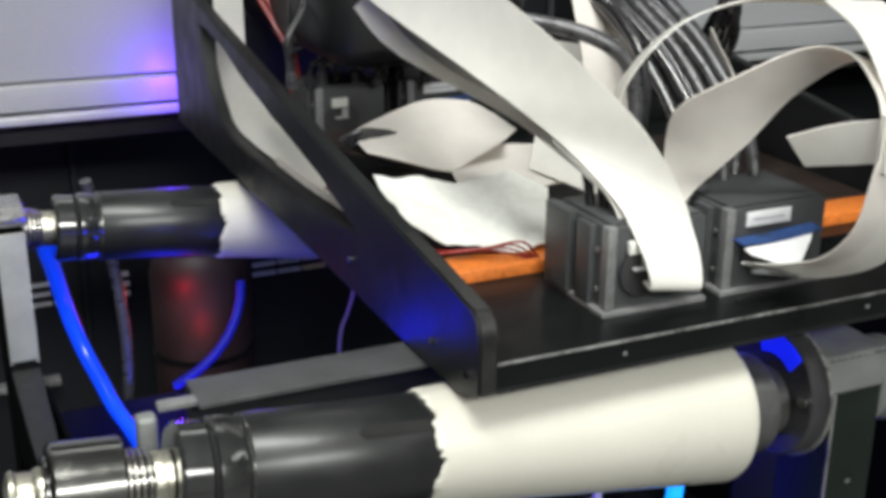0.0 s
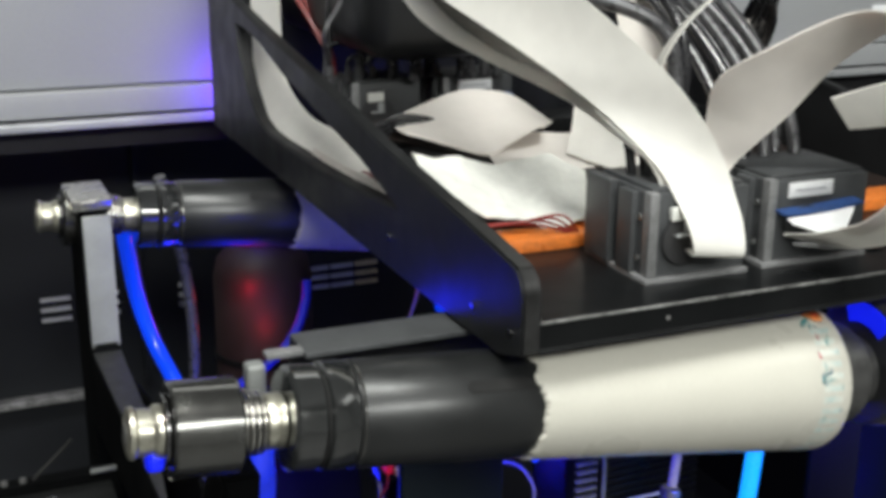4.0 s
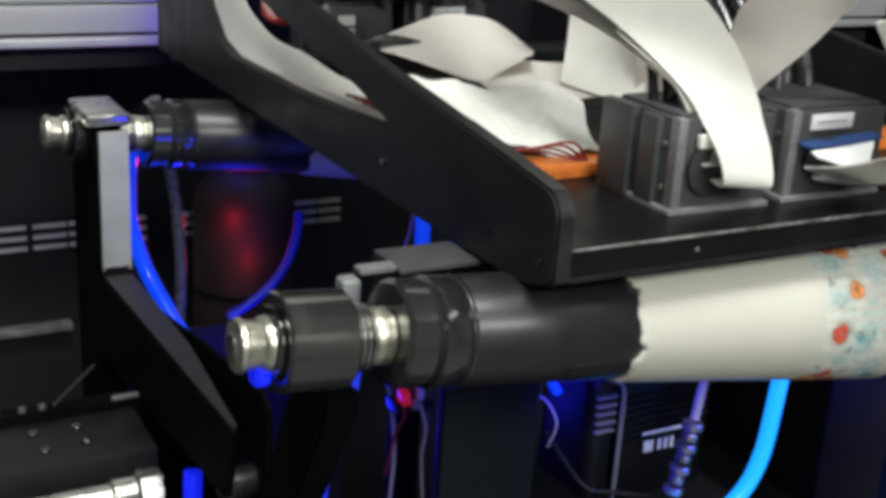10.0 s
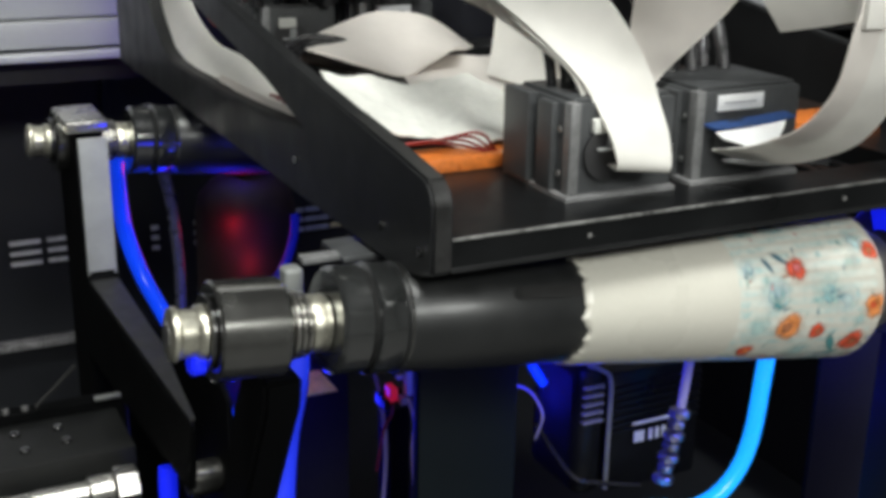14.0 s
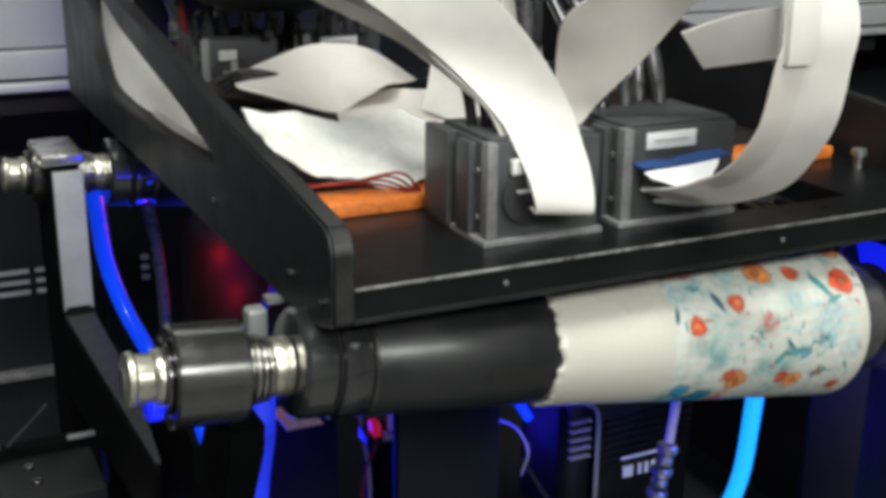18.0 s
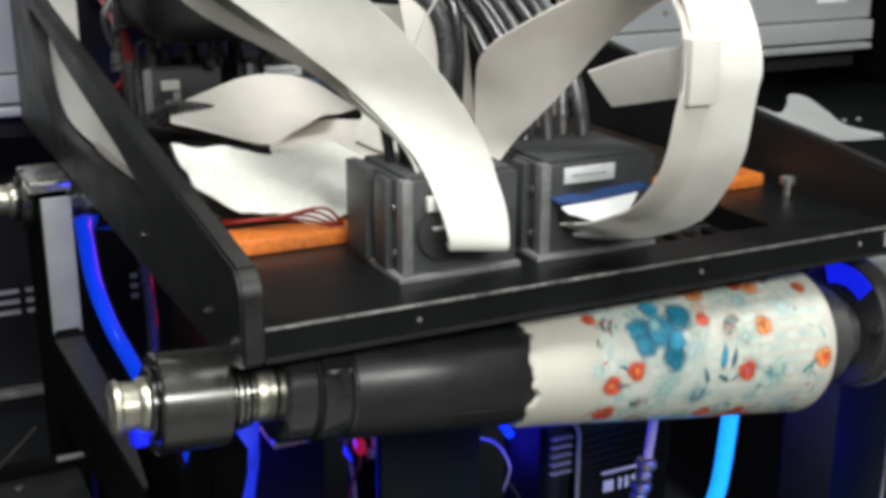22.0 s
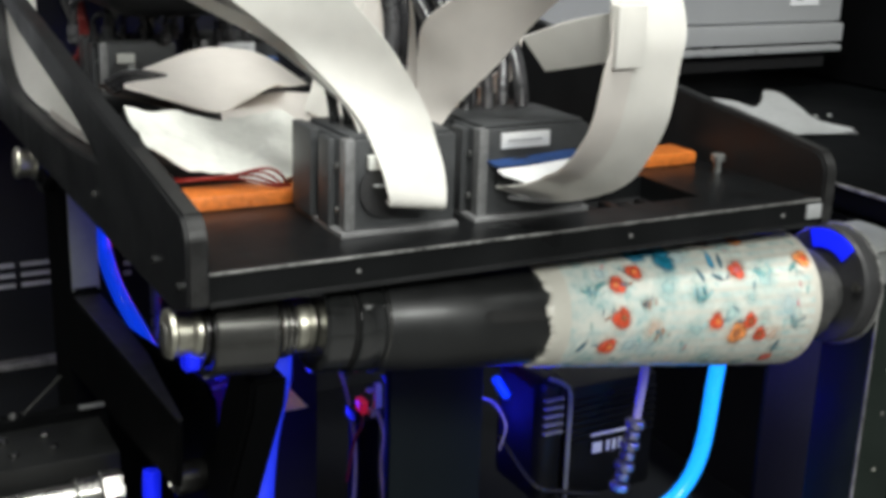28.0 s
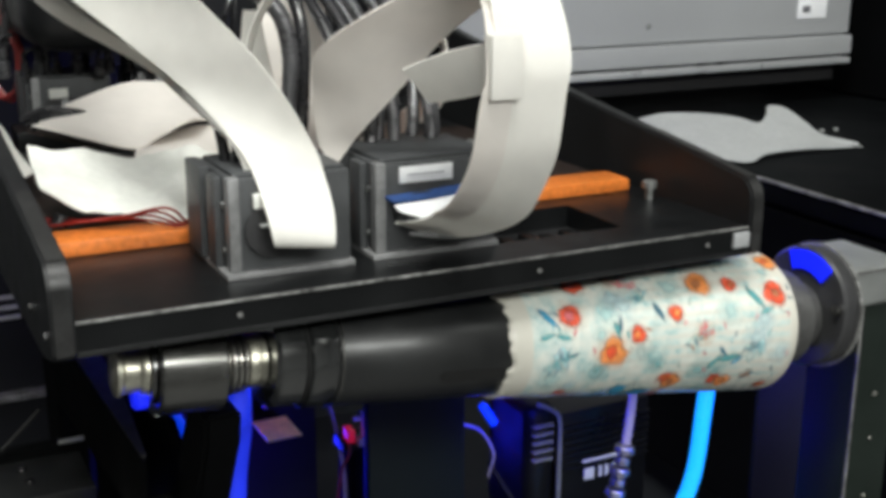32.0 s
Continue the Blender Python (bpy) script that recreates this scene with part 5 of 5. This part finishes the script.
def motif(name, shape, u, a, size, turn, ink, lift=0.00022):
    """One printed motif: an outline in (along, round) metres, laid on the curved wall as a thin patch."""
    bm = bmesh.new()
    ct, st = math.cos(radians(turn)), math.sin(radians(turn))
    r = R0 + (R1 - R0) * u / LENGTH

    def lay(p, q):
        x, y = size * (p * ct - q * st), size * (p * st + q * ct)
        return on_wall(min(max(u + x, 0.004), LENGTH - 0.004), a + math.degrees(y / r), lift)
    rings = []
    uv = bm.loops.layers.uv.new("map")
    far = {}
    for s in (1.0, 0.66, 0.33):
        rings.append([bm.verts.new(lay(p * s, q * s)) for p, q in shape])
        far.update({v: s for v in rings[-1]})
    c = bm.verts.new(lay(0, 0))
    far[c] = 0.0
    n = len(shape)
    for k in range(n):
        q = (k + 1) % n
        for i in (0, 1):
            bm.faces.new((rings[i][k], rings[i][q], rings[i + 1][q], rings[i + 1][k]))
        bm.faces.new((rings[2][k], rings[2][q], c))
    for f in bm.faces:
        for lp in f.loops:
            lp[uv].uv = (far[lp.vert], 0)
    ob = part(name, bm, INK[ink], front_tumbler)
    ink_rows.append((ob, u, a))
    return ob


def petals(n, inner=0.72, k=5):
    out = []
    for i in range(n * k):
        t = 2 * math.pi * i / (n * k)
        r = inner + (1 - inner) * abs(math.cos(n * t / 2))
        out.append((r * math.cos(t), r * math.sin(t)))
    return out


ROUND = petals(5, 0.88, 3)
FLOWER = petals(5, 0.55, 4)
LEAF = [(math.cos(t) * 1.0, math.sin(t) * 0.28 * (1 - 0.3 * math.cos(t))) for t in [2 * math.pi * k / 10 for k in range(10)]]
DOT = petals(3, 0.9, 2)


def white_ink(u0, u1, a0, a1):
    bm = bmesh.new()
    nu, na = 2, 10
    g = [[bm.verts.new(on_wall(u0 + (u1 - u0) * i / nu, a0 + (a1 - a0) * k / na, 0.00010)) for k in range(na + 1)] for i in range(nu + 1)]
    for i in range(nu):
        for k in range(na):
            bm.faces.new((g[i][k], g[i + 1][k], g[i + 1][k + 1], g[i][k + 1]))
    ob = part("ink_ground", bm, GROUND, front_tumbler, "pale speckled ink ground")
    ink_rows.append((ob, (u0 + u1) / 2, (a0 + a1) / 2))


GROUND = material("pale_ink_ground", (0.76, 0.79, 0.76), 0.26, 0, 0.04, 60, 0, 500, coat=0.4, coat_rough=0.15)
nt = GROUND.node_tree
tcn = nt.nodes.new("ShaderNodeTexCoord")
vor = nt.nodes.new("ShaderNodeTexNoise")
vor.inputs["Scale"].default_value, vor.inputs["Detail"].default_value, vor.inputs["Roughness"].default_value = 105, 5, 0.7
nt.links.new(tcn.outputs["Object"], vor.inputs["Vector"])
rmp = nt.nodes.new("ShaderNodeValToRGB")
rmp.color_ramp.elements[0].position, rmp.color_ramp.elements[0].color = 0.30, (0.22, 0.42, 0.43, 1)
rmp.color_ramp.elements[1].position, rmp.color_ramp.elements[1].color = 0.56, (0.65, 0.67, 0.61, 1)
mid = rmp.color_ramp.elements.new(0.43)
mid.color = (0.49, 0.59, 0.56, 1)
nt.links.new(vor.outputs["Fac"], rmp.inputs[0])
nt.links.new(rmp.outputs[0], nt.nodes["Principled BSDF"].inputs["Base Color"])

BAND = 0.0125
for k in range(13):
    for q in range(4):
        white_ink(0.012 + k * BAND, 0.012 + (k + 1) * BAND - 0.00005, q * 90, q * 90 + 90)

# the motifs: distance from the rim, degrees round from the blue flower, size
CORAL = [(0.0352, 18, 0.0042), (0.0425, -46, 0.0062), (0.0555, -34, 0.0062), (0.0425, -78, 0.0070), (0.0373, -108, 0.0068), (0.1225, -42, 0.0070), (0.105, -86, 0.0058), (0.1285, -87, 0.0058),
         (0.1373, -100, 0.0055), (0.048, 183, 0.0068), (0.0627, 177, 0.0064), (0.0445, 139, 0.0076), (0.0355, 104, 0.0080), (0.0745, 81, 0.0057), (0.0995, 97, 0.0055), (0.1233, 170, 0.0070),
         (0.1395, 117, 0.0056), (0.1667, 105, 0.0082), (0.174, 178, 0.0060), (0.0961, 37, 0.0046), (0.1294, 33, 0.0046), (0.0985, 3, 0.0044), (0.167, 20, 0.0044), (0.1525, -128, 0.0050)]
ORANGE = [(0.059, 67, 0.0105), (0.120, 122, 0.0086), (0.1215, -98, 0.0080), (0.1368, 28, 0.0064), (0.102, 31, 0.0068), (0.1345, -8, 0.0064), (0.171, -37, 0.0068), (0.1735, 137, 0.0076)]
BLUES = [(0.0600, 0, 0.0088, "blue"), (0.0622, -13, 0.0082, "blue"), (0.0707, 20, 0.0070, "blue"), (0.0725, -3, 0.0118, "blue"), (0.0855, 9, 0.0098, "deep"), (0.0775, -26, 0.0088, "deep"), (0.0800, -12, 0.0072, "blue"), (0.0700, 3, 0.0046, "pale")]
random.seed(11)
# washes of thin colour under the motifs
for ink, spots in (("wash_teal", ((0.0498, 46, 0.010), (0.125, 16, 0.010), (0.1006, 122, 0.011), (0.0564, 102, 0.009), (0.0738, -53, 0.011), (0.0944, -61, 0.011), (0.0923, -93, 0.010), (0.1347, 94, 0.011), (0.085, 60, 0.011), (0.14, -52, 0.012), (0.107, -125, 0.011), (0.142, 150, 0.012), (0.068, 4, 0.017))),
                   ("wash_deep", ((0.1285, 40, 0.011), (0.1154, 44, 0.009), (0.088, 52, 0.007), (0.052, 50, 0.007))),
                   ("wash_blue", ((0.068, 110, 0.011), (0.028, 66, 0.011), (0.152, 70, 0.013), (0.0507, -107, 0.009), (0.155, 142, 0.010), (0.108, 150, 0.012), (0.082, 165, 0.012), (0.15, 5, 0.010), (0.155, -75, 0.012), (0.088, -22, 0.010))),
                   ("wash_peach", ((0.1167, 77, 0.009), (0.0684, 139, 0.011), (0.099, 14, 0.008), (0.112, -8, 0.008), (0.064, -90, 0.009), (0.147, -100, 0.008)))):
    for u, a, size in spots:
        motif("printed_wash", ROUND, u, a, size, random.uniform(0, 70), ink, 0.00014)

for k in range(30):
    motif("printed_wash", ROUND, random.uniform(0.024, 0.172), random.uniform(-180, 180), random.uniform(0.006, 0.011), random.uniform(0, 70), random.choice(("wash_teal", "wash_blue", "wash_blue", "wash_grey", "wash_grey")), 0.00012)


def leaf(u, a, size, turn, ink, lift=0.00024):
    motif("printed_leaf", LEAF, u, a, size, turn, ink, lift)


def spray(u, a, size, turn, inks):
    """A sprig: short strokes set along curved stems."""
    for k in range(18):
        t = turn + (k % 5 - 2) * 27 + random.uniform(-8, 8)
        d = size * (0.25 + 0.85 * (k // 5) / 4.0)
        du, dv = d * math.cos(radians(t)), d * math.sin(radians(t))
        motif("printed_sprig", LEAF, u + du, a + math.degrees(dv / 0.036), random.uniform(0.0020, 0.0033), t + random.choice((-38, 38, 0)) + random.uniform(-12, 12), random.choice(inks), 0.00020)


def bloom(u, a, size, ink, heart):
    """A loose flower head: a pale halo, three uneven lobes and a darker heart."""
    motif("printed_halo", ROUND, u, a, size * 1.4, random.uniform(0, 70), "wash_peach", 0.00017)
    t = random.uniform(0, 120)
    for k in range(3):
        d = 0.30 * size
        motif("printed_flower", ROUND, u + d * math.cos(radians(t + 120 * k)), a + math.degrees(d * math.sin(radians(t + 120 * k)) / 0.036), size * random.uniform(0.66, 0.86), random.uniform(0, 70), ink, 0.00022 + 0.00001 * k)
    motif("printed_flower_heart", DOT, u + random.uniform(-0.2, 0.25) * size, a, size * random.uniform(0.34, 0.5), random.uniform(0, 70), heart, 0.00027)


for u, a, size in CORAL:
    bloom(u, a, size, "coral", random.choice(("brown", "orange", "pink")))
    if size > 0.0056:
        t = random.choice((-1, 1)) * random.uniform(60, 120) + 90
        leaf(u + 1.25 * size * math.cos(radians(t)), a + math.degrees(1.25 * size * math.sin(radians(t)) / 0.036), 0.0032, t + random.uniform(-30, 30), random.choice(("navy", "brown")))
for u, a, size in ORANGE:
    bloom(u, a, size, "orange", random.choice(("coral", "brown")))
for k, (u, a, size, ink) in enumerate(BLUES):
    motif("printed_petal", ROUND, u, a, size, 20 * k, ink, 0.00022 + 0.00002 * k)
for ink, rows in (("navy", ((0.114, -31, 0.0066, 75), (0.0975, -44, 0.0056, 110), (0.0474, -46, 0.0048, 0), (0.0213, -106, 0.0060, 60), (0.1528, -113, 0.0062, 88), (0.0385, 170, 0.0055, 30), (0.064, 91, 0.0058, 80), (0.0892, 99, 0.0078, -65), (0.1148, 179, 0.0070, -40), (0.1065, 174, 0.0060, -60), (0.130, 60, 0.0058, -50), (0.108, -47, 0.0055, 150))),
                  ("teal", ((0.0318, -45, 0.0056, 20), (0.1628, -43, 0.0062, 40), (0.0205, 86, 0.0060, 15), (0.030, 84, 0.0066, -15), (0.1536, 103, 0.0098, -55), (0.1254, 52, 0.0072, 50), (0.135, 55, 0.0090, 10), (0.1595, 92, 0.0060, 15), (0.062, 86, 0.0062, -75))),
                  ("blue", ((0.1078, -29, 0.0086, 82), (0.0222, 104, 0.0088, -50), (0.1405, 52, 0.0055, 30)))):
    for u, a, size, turn in rows:
        leaf(u, a, size, turn, ink)
COOL, DIM, ROSE = ("teal", "pale", "navy", "sage"), ("navy", "brown", "sage"), ("pink", "pink", "sage")
for inks, rows in ((COOL, ((0.030, 60, 0.009, 90), (0.140, -52, 0.011, 90), (0.0238, -56, 0.009, 70), (0.0786, 110, 0.010, 100), (0.109, 138, 0.010, 60), (0.1446, 140, 0.009, 90), (0.151, 68, 0.012, -90), (0.027, 62, 0.011, -90), (0.160, -95, 0.010, 60), (0.094, -68, 0.010, 90))),
                   (DIM, ((0.0407, 3, 0.009, 70), (0.0589, -71, 0.008, 90), (0.0685, -90, 0.011, -80), (0.111, 78, 0.009, -80), (0.113, 2, 0.009, -60), (0.09, 158, 0.010, 100), (0.150, 30, 0.008, 90))),
                   (ROSE, ((0.0722, 126, 0.010, 60), (0.118, 74, 0.008, 90)))):
    for u, a, size, turn in rows:
        spray(u, a, size, turn, inks)
for k in range(150):
    u, a = (random.uniform(0.020, 0.168) if k < 110 else random.uniform(0.150, 0.177)), random.uniform(-180, 180)
    motif("printed_sprig", LEAF, u, a, random.uniform(0.0018, 0.0032), random.gauss(90, 25), random.choice(("sage", "pale", "teal", "navy", "sage", "pink")), 0.00020)

# ---- what moves ----
# degrees by which the blue flower stands above the side that faces the room, second by second
FACING = {0: 0, 5: -130, 6: -78, 10: 44, 11: -94, 12: 146, 13: 4, 14: -134, 17: 86, 18: -56, 19: 12, 20: -101, 21: -29, 22: 43, 23: -98, 24: -11, 24.5: -73, 25: 66, 28: 87, 29: -66, 30: 1, 31: 70, 32: -65}


def spin_rows(base):
    keys = [(0, FACING[0])]
    for t in sorted(FACING)[1:]:
        last, turn = keys[-1]
        gap = t - last
        want = turn + gap * (5 * 360 + 95)
        k = round((want - FACING[t]) / 360)
        keys.append((t, FACING[t] + 360 * k))
    times, turns = zip(*keys)
    out = []
    for i in range(32 * FPS + 1):
        t = i / FPS
        out.append((t, base @ pose(0, 0, 0, -float(np.interp(t, times, turns)), 0, 0)))
    return out


def motions():
    walk(carriage, [(t, pose(x, 0, 0)) for t, x in CARRIAGE])
    rows = spin_rows(AXIS)
    for ob in (front_tumbler, tail_nut):
        walk(ob, rows)
    walk(front_mandrel, spin_rows(SLEEVE))
    rows = spin_rows(REAR)
    for ob in (rear_mandrel, rear_tumbler):
        walk(ob, rows)
    # ink: each piece stands just under the coat until the heads have passed it
    for ob, u, a in ink_rows:
        t = float(np.interp(0.0435 - u, [-x for t, x in CARRIAGE], [t for t, x in CARRIAGE]))
        n = Vector((0, -math.cos(radians(a)), math.sin(radians(a))))
        down = Matrix.Translation(n * -0.0026)
        walk(ob, [(0.0, down), (max(t - 0.7, 0.1), down), (max(t + 0.5, 0.4), Matrix.Identity(4)), (32.0, Matrix.Identity(4))] if t + 0.9 < 31.9 else [(0.0, down), (32.0, down)])


motions()
